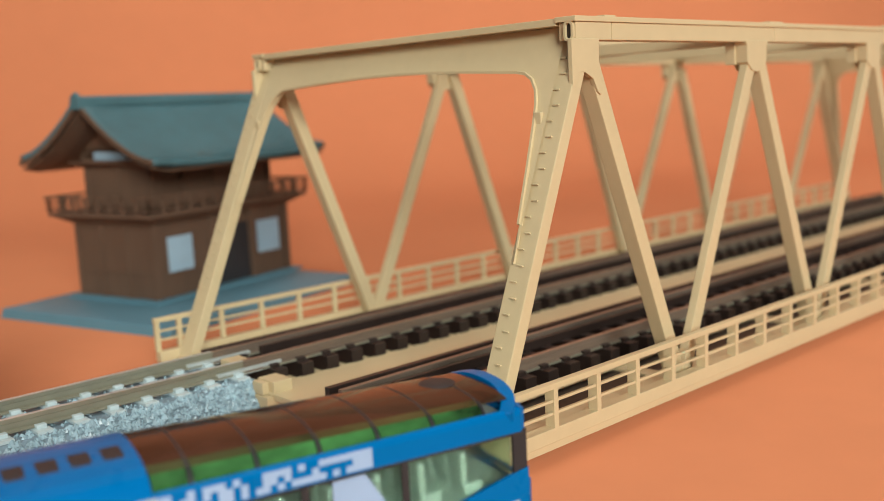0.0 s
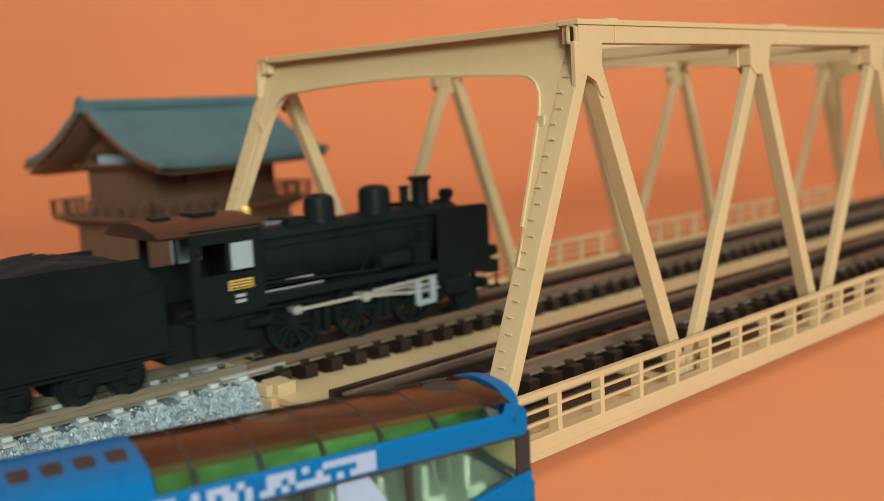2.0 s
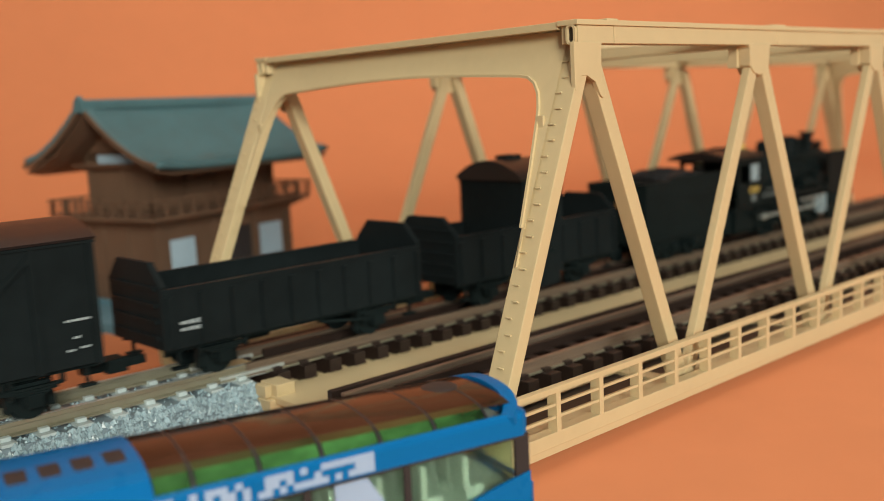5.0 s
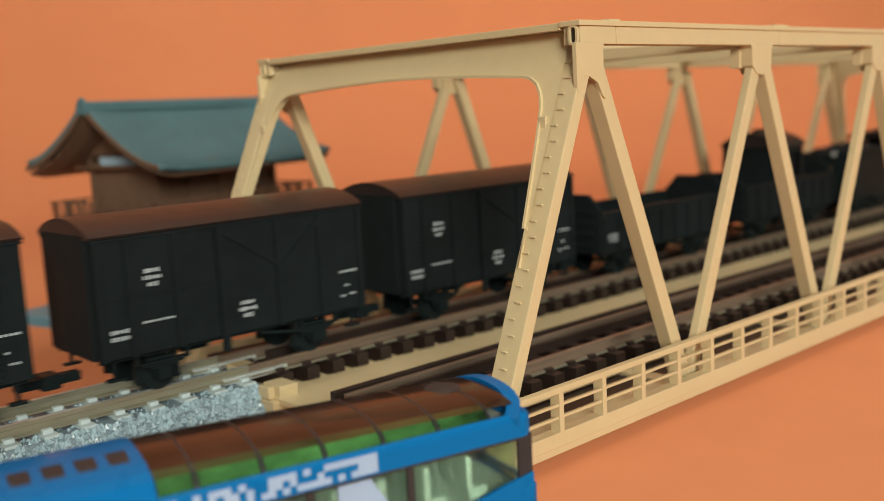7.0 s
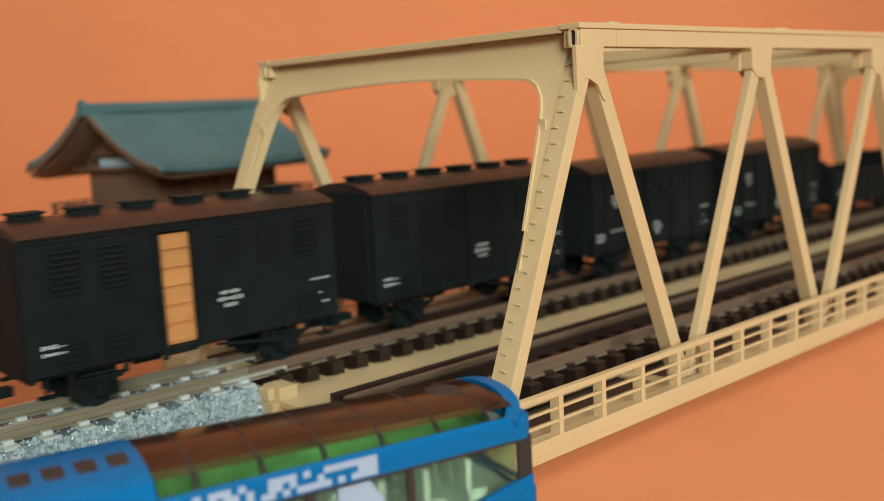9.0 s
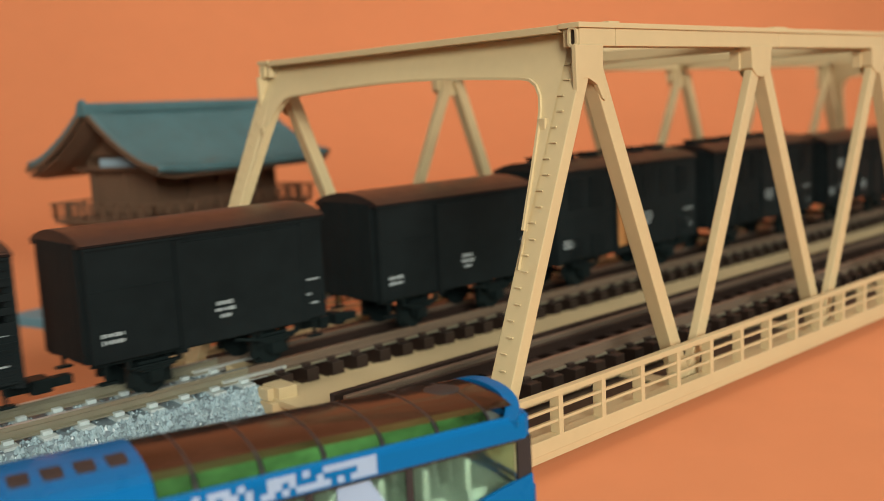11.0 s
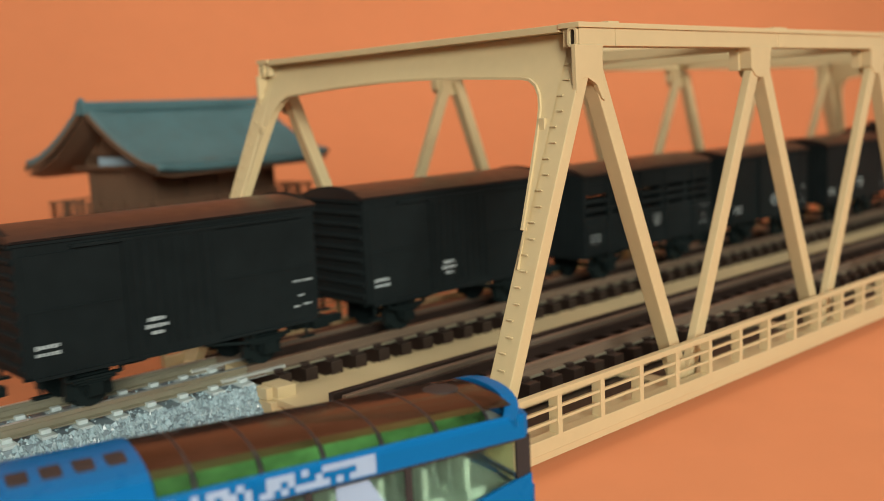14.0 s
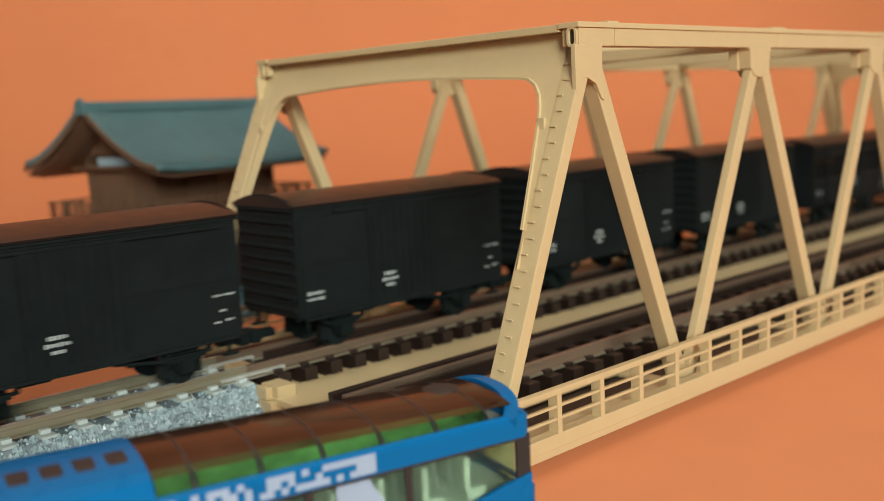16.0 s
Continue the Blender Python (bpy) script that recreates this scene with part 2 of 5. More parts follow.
def roadbed(name, label, x0, x1, yc, fine=None):
    t = thing(name, label, "track", "track sections")
    top, base = RAIL - 2.6, 0.0
    # bed carries the painted gap shade under the loose stones
    part("bed", prism(B(), [(yc - 13.5, base), (yc + 13.5, base), (yc + 8.6, top), (yc - 8.6, top)], "x", x0, x1), M["ballast_gap_shade"], t)
    for s in (-1, 1):
        part("rail", rail_bm(x0, x1, yc + s * (GAUGE / 2 + 0.5)), M["rail_steel"], t, smooth=False)
        y = yc + s * (GAUGE / 2 + 0.5)
        part("rail_head", box(B(), x0, x1, y - 0.36, y + 0.36, RAIL - 0.03, RAIL + 0.03), M["steel"], t, "polished rail head")
    # sleepers, each with four rail clips
    bm = B()
    box(bm, -1.15, 1.15, -8.2, 8.2, -3.4, -2.15)
    for s in (-1, 1):
        for o in (-1.25, 1.25):
            box(bm, -0.75, 0.75, s * (GAUGE / 2 + 0.5) + o - 0.55, s * (GAUGE / 2 + 0.5) + o + 0.55, -2.2, -1.55)
    me = mesh_of("sleeper", bm, M["grey_tie"], 0.12)
    pitch = 5.45
    far = B()
    n, i = int((x1 - x0) / pitch), 0
    for i in range(n):
        x = x1 - 1.6 - i * pitch
        if fine and fine[0] < x < fine[1]:
            piece("sleeper", me, t, (x, yc, RAIL))
        else:
            box(far, x - 1.15, x + 1.15, yc - 8.2, yc + 8.2, RAIL - 3.4, RAIL - 2.15)
    tagged(part("far_sleepers", far, M["grey_tie"], t), kind="stuff")
    if fine:
        rnd = random.Random(5)
        vs, fs = [], []
        for k in range(9000):
            s = 1 if rnd.random() < 0.2 else -1
            u = rnd.random()
            y = s * (8.5 + u * 4.9)
            z = RAIL - 2.5 - u * 6.4
            if rnd.random() < 0.25:
                y, z = rnd.uniform(-8.6, 8.6), RAIL - 2.7
            x = rnd.uniform(max(fine[0], x0), x1 - 0.3)
            r = rnd.uniform(0.30, 0.75)
            a = rnd.random() * 6.28
            base = len(vs)
            for j in range(5):
                w = a + j * 1.2566
                rr = r * rnd.uniform(0.7, 1.15)
                vs.append((x + rr * math.cos(w), yc + y + rr * 0.9 * math.sin(w), z - 0.15))
            vs.append((x + rnd.uniform(-0.15, 0.15), yc + y + s * 0.1, z + r * rnd.uniform(0.45, 0.95)))
            fs += [(base + j, base + (j + 1) % 5, base + 5) for j in range(5)]
        me2 = bpy.data.meshes.new("gravel")
        me2.from_pydata([(a * MM, b * MM, c * MM) for a, b, c in vs], [], fs)
        me2.materials.append(M["ballast"])
        g = new("gravel", me2)
        g.parent = t
        tagged(g, "glinting grey ballast stones", kind="stuff")
    return t


# ---- the truss bridge ----
def bridge():
    t = thing("truss_bridge", "beige plastic double-track through-truss model railway bridge", "bridge")
    be = M["beige"]
    zt, zc, zg, zb = RAIL + 51.4, RAIL + 48.9, RAIL + 44.6, RAIL - 6.6
    wc = 3.0
    tops = [P / 2 + i * P for i in range(6)]
    lows = [i * P for i in range(7)]
    zlow = RAIL - 5.0
    ztop = RAIL + 47.5
    for side, (y0, y1) in enumerate(((0.0, wc), (W - wc, W))):
        out, inn = (y0, y1) if side == 0 else (y1, y0)
        yc = (y0 + y1) / 2
        x0, x1 = 21.3, LEN - 21.3
        cuts = [x0] + [x + 6.1 for x in tops[:-1]] + [x1]
        for a, b in zip(cuts, cuts[1:]):
            part("top_chord", box(B(), a + 0.06, b - 0.06, y0, y1, zc, zt), be, t, bevel=0.12)
        fl = box(B(), x0 - 0.5, x1 + 0.5, y0 - 0.35, y1 + 0.35, zt, zt + 0.75)
        for x in [x0] + tops[1:-1]:
            box(fl, x + 4.2 if x != x0 else x + 6.4, x + 9.0, y0 - 0.1, y1 + 0.1, zt + 0.7, zt + 1.0)
        part("chord_flange", fl, be, t, bevel=0.1)
        for e, s in ((x0, -1), (x1, 1)):
            # slotted end cap of the chord
            ring = B()
            n = 20
            ye = y0 + 1.0 if side == 0 else y1 - 1.0
            def oval(rx, rz, x):
                return [ring.verts.new((x, ye + rx * math.cos(k), (zc + zt) / 2 + (rz - rx) * (1 if math.sin(k) > 0 else -1) + rx * math.sin(k))) for k in (2 * math.pi * (i + 0.5) / n for i in range(n))]
            lo, hi, inr, bot = oval(0.85, 1.45, e), oval(0.85, 1.45, e + s * 0.45), oval(0.5, 1.1, e + s * 0.45), oval(0.5, 1.1, e + s * 0.02)
            for i in range(n):
                j = (i + 1) % n
                for p, q in ((lo, hi), (hi, inr), (inr, bot)):
                    ring.faces.new((p[i], p[j], q[j], q[i]))
            part("end_cap", ring, be, t)
            # dark face paints the shade inside the slot
            hole = B()
            hole.faces.new([hole.verts.new((e + s * 0.03, ye + 0.5 * math.cos(k), (zc + zt) / 2 + 0.6 * (1 if math.sin(k) > 0 else -1) + 0.5 * math.sin(k))) for k in (2 * math.pi * (i + 0.5) / n for i in range(n))])
            part("slot_shade", hole, M["brown_tie"], t)
        # gusset plates at the top nodes
        for i, x in enumerate(tops):
            if i in (0, 5):
                s = 1 if i == 0 else -1
                o = [(x - s * 3.1, zc + 0.2), (x + s * 3.1, zc + 0.2), (x + s * 2.95, zc - 0.5), (x + s * 2.85, zg - 0.9), (x + s * 3.75, zg - 2.2), (x + s * 3.75, zg - 2.9), (x + s * 3.2, zg - 3.3), (x + s * 2.6, zg - 2.9), (x + s * 1.5, zg - 1.0), (x - s * 0.4, zg - 0.1), (x - s * 1.5, zg - 0.1), (x - s * 3.0, zg - 2.2)]
            else:
                o = [(x - 3.9, zc + 0.2), (x + 3.9, zc + 0.2), (x + 3.25, zc - 0.55), (x + 3.15, zg + 0.9), (x + 1.7, zg - 0.4), (x, zg - 0.75), (x - 1.7, zg - 0.4), (x - 3.15, zg + 0.9), (x - 3.25, zc - 0.55)]
            deep = 0.65 if i in (0, 5) else wc - 0.9
            part("gusset", prism(B(), o, "y", y0 - 0.12 if side == 0 else y1 - deep, y0 + deep if side == 0 else y1 + 0.12), be, t, bevel=0.1)
            if i not in (0, 5):
                part("gusset", prism(B(), [(a * 0.8 + x * 0.2, b) for a, b in o], "y", y1 - 0.8 if side == 0 else y0, y1 if side == 0 else y0 + 0.8), be, t)
        # diagonals
        for i in range(1, 6):
            for x in (tops[i - 1], tops[i]):
                s = 1 if x > lows[i] else -1
                up = s == 1
                sh = 0.0 if up else 1.0
                yd = (yc - 0.6 if side == 0 else yc + 0.6) if up else yc
                p, q = (lows[i] + s * 1.0 + sh, yd + 1.0 * side, zlow), (x - s * 0.4 + sh, yd - 1.5 * side, ztop)
                part("diagonal", beam(B(), p, q, 1.5 if up else wc - 0.5, 2.5), be, t, bevel=0.15)
        for s, xb, xt in ((1, 2.0 - 1.5 * side, tops[0] + 0.15), (-1, LEN - 2.0 + 1.5 * side, tops[5] - 0.15)):
            yp = yc + (0.6 if side else 0.5)
            d = Vector((xt - xb, 0, ztop + 1.5 - zlow))
            dn = Vector((-d.z, 0, d.x)).normalized() * (1 if s == 1 else -1)
            foot, head = Vector((xb, yp, zlow)) - dn * 0.3, Vector((xt, yp, ztop + 1.5)) - dn * 0.3
            post = part("end_post", beam(B(), foot, head, 4.2 if side else 4.0, 2.0), be, t, bevel=0.15)
            nr = 22
            for k in range(nr):
                f = 0.12 + 0.83 * k / (nr - 1)
                c0 = foot + d * f + dn * 1.02
                off = 0.55 if k % 2 else 0.0
                part("rung", box(B(), c0.x - 0.22, c0.x + 0.22, c0.y + off - 0.5, c0.y + off + 0.5, c0.z - 0.08, c0.z + 0.1), be, post)
        # bottom chord, walkway ledge and railing
        ys = (-3.35, -1.5) if side == 0 else (W + 1.5, W + 3.35)
        gz = B()
        box(gz, -3.5, LEN + 3.5, *ys, RAIL - 5.0, RAIL - 2.95)
        part("ledge", gz, be, t, bevel=0.12)
        gy = (-2.2, -1.3) if side == 0 else (W + 1.3, W + 2.2)
        part("girder", box(B(), -3.2, LEN + 3.2, *gy, zb, RAIL - 5.0), be, t, bevel=0.1)
        part("bottom_chord", box(B(), -1, LEN + 1, y0 + 0.3, y1 - 0.3, RAIL - 5.6, RAIL - 4.0), be, t, bevel=0.15)
        for k in range(31):
            xk = min(max(k * P / 5, 1.0), LEN - 1.0)
            part("outrigger", box(B(), xk - 0.4, xk + 0.4, min(ys[0], y0) + 1.4, max(ys[1], y1) - 1.4, RAIL - 4.9, RAIL - 4.3), be, t)
        yo = -3.0 if side == 0 else W + 3.0
        d = P / 5
        xs = [-3.1] + [1.57 + k * d for k in range(30)] + [LEN + 3.1]
        pm = mesh_of("rail_post", box(B(), -0.45, 0.45, -0.45, 1.25 if side == 0 else 0.45, -3.0, 3.0), be, 0.08)
        for x in xs:
            piece("rail_post", pm, t, (x, yo, RAIL))
        for z0, z1 in ((2.55, 3.4), (0.6, 1.0), (-1.15, -0.75)):
            part("handrail", box(B(), xs[0] - 0.55, xs[-1] + 0.55, yo - (0.6 if z1 > 2 else 0.25), yo + (0.5 if z1 > 2 else 0.25), RAIL + z0, RAIL + z1), be, t, bevel=0.07)
    # portals at both ends, in the slope of the end posts
    slope = (tops[0] - 2.0) / (ztop - zlow)
    for s in (1, -1):
        bm = B()
        top = RAIL + 50.9
        y0, y1 = wc - 0.2, W - wc + 0.2
        inner, n = [], 24
        # underside: straight taper beside each post, rounded corner, shallow arch
        low = [(0.2, 19.0), (0.7, 24.0), (1.5, 32.0), (2.2, 38.0), (2.55, 40.2), (3.2, 42.2), (4.4, 43.8), (5.9, 44.7), (7.5, 45.0)]
        arch = [(7.5 + (W - 2 * wc - 15) * k / n, 45.0 + 1.1 * math.sin(math.pi * k / n)) for k in range(1, n)]
        under = [(a, b) for a, b in low] + arch + [(W - 2 * wc - a, b) for a, b in low[::-1]]
        out = [(y0 + a, b + RAIL) for a, b in under]
        ring = out + [(y1, top), (y0, top)]
        def place(y, z, dx):
            x = 2.0 + (z - zlow) * slope - 1.5 + dx
            x = x if s == 1 else LEN - x
            return bm.verts.new((x, y, z))
        for dx in (0.0, 0.9):
            row = [place(y, z, dx) for y, z in out]
            trow = [place(y, top, dx) for y, z in out]
            for a in range(len(out) - 1):
                bm.faces.new((row[a], row[a + 1], trow[a + 1], trow[a]))
        bm.verts.ensure_lookup_table()
        k = len(out)
        for a in range(k - 1):
            bm.faces.new((bm.verts[a], bm.verts[a + 1], bm.verts[2 * k + a + 1], bm.verts[2 * k + a]))
        portal = part("portal", bm, be, t, smooth=True)
        def xx(z):
            x = 2.0 + (z - zlow) * slope - 1.05
            return x if s == 1 else LEN - x
        part("lip", sweep(B(), [(xx(z), y, z) for y, z in out[1:-1]], 1.5, 0.4, (1, 0, 0)), be, portal)
        xf = 21.3 if s == 1 else LEN - 21.3
        part("portal_flange", box(B(), min(xf - s * 0.3, xf + s * 3.2), max(xf - s * 0.3, xf + s * 3.2), wc + 0.36, W - wc - 0.36, RAIL + 51.0, RAIL + 52.05), be, t, bevel=0.1)
        for yp in (wc + 0.2, W - wc - 2.4):
            xb = 2.0 + (RAIL + 38.0 - zlow) * slope
            xb = xb - 2.0 if s == 1 else LEN - xb + 1.1
            part("bracket", box(B(), xb + 0.35, xb + 0.9, yp + 0.6, yp + 1.9, RAIL + 37.3, RAIL + 39.3), be, t, bevel=0.1)
    # top bracing
    for i, x in enumerate(tops):
        if 0 < i < 5:
            part("cross_strut", box(B(), x - 1.1, x + 1.1, wc, W - wc, zc - 0.3, zt - 0.5), be, t, bevel=0.15)
            part("knee", box(B(), x - 3.6, x - 1.2, wc - 0.9, wc + 0.9, zg + 0.6, RAIL + 48.6), be, t, bevel=0.1)
    for a, b in zip(tops, tops[1:]):
        for y0, y1 in ((wc, W - wc), (W - wc, wc)):
            part("brace", beam(B(), (a, y0, zc + 1.6 + (0.02 if y0 > y1 else 0)), (b, y1, zc + 1.6 + (0.02 if y0 > y1 else 0)), 1.2, 1.3, (0, 0, 1)), be, t)
    # floor system
    for i, x in enumerate(lows):
        part("floor_beam", box(B(), x - 1.6, x + 1.6, 1.2, W - 1.2, zb, RAIL - 5.1), be, t, bevel=0.15)
    for yc in (YF, YN):
        for o in (-5, 5):
            part("stringer", box(B(), -3, LEN + 3, yc + o - 1.0, yc + o + 1.0, zb + 0.4, RAIL - 4.9), be, t)
    part("centre_walkway", box(B(), -3, LEN + 3, YN + 9.6, YF - 9.9, RAIL - 5.2, RAIL - 4.1), be, t, bevel=0.15)
    for yc in (YF, YN):
        for s in (-1, 1):
            part("deck_edge", box(B(), -1, LEN + 1, yc + s * 8.6 - 0.6, yc + s * 8.6 + 0.6, RAIL - 5.2, RAIL - 4.4), be, t)
        for xe in (-2.7, LEN - 0.6):
            part("end_block", box(B(), xe, xe + 3.6, yc - 14.0 + (0 if yc == YF else 2), yc - 9.2, RAIL - 4.4, RAIL - 2.2), be, t, bevel=0.15)
            part("end_block", box(B(), xe - 1.2, xe, yc - 12.5 + (0 if yc == YF else 2), yc - 9.5, RAIL - 4.4, RAIL - 2.4), be, t, bevel=0.15)
            part("end_block", box(B(), xe, xe + 3.6, yc - 2.4, yc + 2.4, RAIL - 3.2, RAIL - 1.0), be, t, bevel=0.15)
            part("end_plate", box(B(), xe - 1.4, xe + 3.6, yc - 14.0 + (0 if yc == YF else 2), yc + 10, zb, RAIL - 4.5), be, t, bevel=0.15)
    for x in (2.0, LEN - 2.0):
        for y in (1.5, W - 1.5):
            part("bearing", prism(B(), [(x - 3, 0), (x + 3, 0), (x + 1.8, zb), (x - 1.8, zb)], "y", y - 2.5, y + 2.5), be, t, bevel=0.2)
    # dark sheet added to hide lit ground and paint the walkway gap's shade
    part("walkway_gap_shade", box(B(), -2.4, LEN + 2.4, -1.2, YN - 8.5, RAIL - 6.0, RAIL - 5.62), M["brown_tie"], t, "dark brown sheet standing in for shade under the walkway")
    # the two tracks on the deck
    for yc in (YF, YN):
        for s in (-1, 1):
            part("rail", rail_bm(-2.8, LEN + 3.1, yc + s * 5.0), M["rail_brown"], t)
            part("rail_foot", box(B(), 0.5, LEN - 0.5, yc + s * 5 - 1.15, yc + s * 5 + 1.15, RAIL - 2.12, RAIL - 1.74), M["rail_steel"], t, "dull silver rail foot")
            part("guard_rail", box(B(), 6, LEN - 6, yc + s * 3.2 - 0.35, yc + s * 3.2 + 0.35, RAIL - 2.2, RAIL - 0.6), M["brown_tie"], t)
        part("cable_trough", box(B(), -2.6, LEN + 2.6, yc + 8.0, yc + 9.2, RAIL - 4.4, RAIL - 0.4), M["brown_tie"], t, "dark brown edge guard", bevel=0.1)
        bm = B()
        box(bm, -1.25, 1.25, -8.4, 8.0, -4.9, -2.1)
        for s in (-1, 1):
            for o in (-1.2, 1.2):
                box(bm, -0.8, 0.8, s * 5 + o - 0.5, s * 5 + o + 0.5, -2.2, -1.5)
        me = mesh_of("bridge_sleeper", bm, M["brown_tie"], 0.1)
        for k in range(51):
            piece("bridge_sleeper", me, t, (2.65 + k * 5.45, yc, RAIL))
    for s in (-1, 1):
        part("rail_joiner", box(B(), -8.0, 4.5, YF + s * 5 - 0.85, YF + s * 5 + 0.85, RAIL - 2.3, RAIL - 1.2), M["steel"], t, "bright metal rail joiner", bevel=0.15)
    return t


# ---- the gatehouse behind the bridge ----
def gatehouse():
    t = thing("temple_gate", "brown two-storey model temple gate with blue-grey tiled roof", "building", at=(25.3, 138.6, 0), turn=15.3)
    ti, wo = M["timber"], M["tile"]
    A, D = 50.5, 29.0
    part("base", prism(B(), [(-19.3, 0), (52, 0), (51, 3.4), (-18.3, 3.4)], "y", -23.7, 37.5), M["base_blue"], t, "flat blue-grey plinth", bevel=0.4)
    part("plinth", box(B(), -2.5, A + 2.5, -2.5, D + 2.5, 3.4, 4.3), M["base_blue"], t, bevel=0.2)
    z0, z1 = 4.3, 23.6
    part("wall", box(B(), 0, 1.2, 0, D, z0, z1), ti, t, bevel=0.1)
    part("wall", box(B(), A - 1.2, A, 0, D, z0, z1), ti, t, bevel=0.1)
    part("wall", box(B(), 1.2, A - 1.2, D - 1.2, D, z0, z1), ti, t)
    for a, b in ((1.2, 20.5), (35.6, A - 1.2)):
        part("wall", box(B(), a, b, 0.3, 1.4, z0, z1), ti, t)
        part("wall", box(B(), a if a > 5 else b - 1.2, a + 1.2 if a > 5 else b, 1.4, D - 1.2, z0, z1), ti, t, "inner passage wall")
    # black sheet in the opening stands in for the passage's shade
    part("passage_shade", box(B(), 20.6, 35.4, 0.75, 1.3, z0, 20.1), M["dark"], t, "black sheet painted as the shade inside the gate passage")
    part("lintel", box(B(), 20.5, 35.6, 0.1, 1.6, 20.2, z1), ti, t)
    for x in (0.5, 19.9, 35.5, A - 1.1):
        part("post", box(B(), x - 0.7, x + 1.3, -0.5, 0.9, z0, z1), ti, t, bevel=0.1)
    for x0, x1 in ((4.6, 12.8), (37.8, 46.6)):
        sh = part("shutter", box(B(), x0, x1, -0.15, 0.4, 10.6, 19.6), M["shutter"], t, "pale blue-grey window panel")
        for a in range(1, 4):
            xx = x0 + (x1 - x0) * a / 4
            part("slat", box(B(), xx - 0.12, xx + 0.12, -0.3, -0.1, 10.6, 19.6), M["shutter"], sh)
    # timber framing on the gable wall and front
    for y in (0.3, 9.6, 18.9, D - 1.0):
        part("post", box(B(), -0.45, 0.4, y, y + 1.0, z0, z1), ti, t)
    for z in (10.2, 22.4):
        part("rail_timber", box(B(), -0.3, 0.3, 0.3, D - 0.3, z, z + 0.9), ti, t)
        for a, b in ((1.8, 19.2), (36.9, A - 1.2)):
            part("rail_timber", box(B(), a, b, -0.02, 0.5, z if z > 15 else 9.4, (z if z > 15 else 9.4) + 0.8), ti, t)
    # brackets under the balcony, balcony and its railing
    for i in range(4):
        o = 0.9 + i * 0.85
        part("bracket_course", box(B(), -o, A + o, -o, D + o, 23.4 + i * 0.5, 23.95 + i * 0.5), ti, t)
    part("balcony", box(B(), -4.6, A + 4.6, -4.6, D + 4.6, 25.4, 26.5), ti, t, bevel=0.15)
    ring = [(-4.2, -4.2, A + 4.2, -4.2), (-4.2, D + 4.2, A + 4.2, D + 4.2), (-4.2, -4.2, -4.2, D + 4.2), (A + 4.2, -4.2, A + 4.2, D + 4.2)]
    pm = mesh_of("baluster", box(B(), -0.3, 0.3, -0.3, 0.3, 0, 4.2), ti)
    for a, b, c, d in ring:
        n = 13 if b == d else 8
        for k in range(n + 1):
            piece("baluster", pm, t, (a + (c - a) * k / n, b + (d - b) * k / n, 26.5))
        ex = Vector((c - a, d - b, 0)).normalized() * 1.4
        for z, w in ((30.4, 0.6), (28.9, 0.4), (27.4, 0.4)):
            part("balcony_rail", beam(B(), (a - ex.x, b - ex.y, z), (c + ex.x, d + ex.y, z), w, w, (0, 0, 1)), ti, t)
    # upper storey
    part("upper_wall", box(B(), 3, A - 3.2, 2.5, D - 2.5, 26.5, 42.5), ti, t, bevel=0.1)
    for x in (3, 13.5, 24.3, 35, A - 4.2):
        part("post", box(B(), x - 0.3, x + 1.0, 2.0, 2.7, 26.5, 40), ti, t)
    for y in (2.3, 13.5, D - 3.4):
        part("post", box(B(), 2.5, 3.2, y, y + 1.1, 26.5, 40), ti, t)
    part("gable_panel", box(B(), 2.4, 3.1, 7.0, D - 7.0, 39.5, 41.6), M["shutter"], t, "pale plaster panel in the gable")
    for i in range(3):
        o = i * 1.1
        part("bracket_course", box(B(), 2.2 - o, A - 2.4 + o, 1.7 - o, D - 1.7 + o, 37.6 + i * 0.6, 38.2 + i * 0.6), ti, t)
    # curved gable roof: two tiled slopes, ridge, bargeboards
    yr, zr = D / 2, 53.8
    half = 24.5
    def curve(f):
        return zr - 15.4 * (1.55 * f - 0.55 * f * f) + 0.5 * max(0, f - 0.8) * 5
    xa, xb = -7.0, A + 7.0
    n = 14
    for s in (-1, 1):
        bm = B()
        rows = []
        nx = 24
        for k in range(n + 1):
            f = k / n
            row = []
            for i in range(nx + 1):
                g = i / nx
                lift = 1.3 * (abs(g - 0.5) * 2) ** 4 * f + 0.9 * (abs(g - 0.5) * 2) ** 3 * (1 - f)
                row.append(bm.verts.new((xa + (xb - xa) * g, yr + s * half * f, curve(f) + lift)))
            rows.append(row)
        for a, b in zip(rows, rows[1:]):
            for i in range(nx):
                bm.faces.new((a[i], a[i + 1], b[i + 1], b[i]))
        slope = part("roof_slope", bm, wo, t, smooth=True)
        so = slope.modifiers.new("thickness", "SOLIDIFY")
        so.thickness, so.offset = 0.0014, 1 if s > 0 else -1
        # boarded underside
        soffit = B()
        under = [[soffit.verts.new((x, yr + s * half * k / n, curve(k / n) - 1.75 + 0.9 * (x in (xa + 0.3, xb - 0.3)))) for x in (xa + 0.3, xa + 5, xb - 5, xb - 0.3)] for k in range(n + 1)]
        for p, q in zip(under, under[1:]):
            for i in range(3):
                soffit.faces.new((p[i], p[i + 1], q[i + 1], q[i]))
        board = part("soffit", soffit, ti, slope, "dark brown boarded eave")
        so2 = board.modifiers.new("thickness", "SOLIDIFY")
        so2.thickness = 0.0003
        # rows of round cover tiles
        def skin(x, f):
            g = abs((x - xa) / (xb - xa) - 0.5) * 2
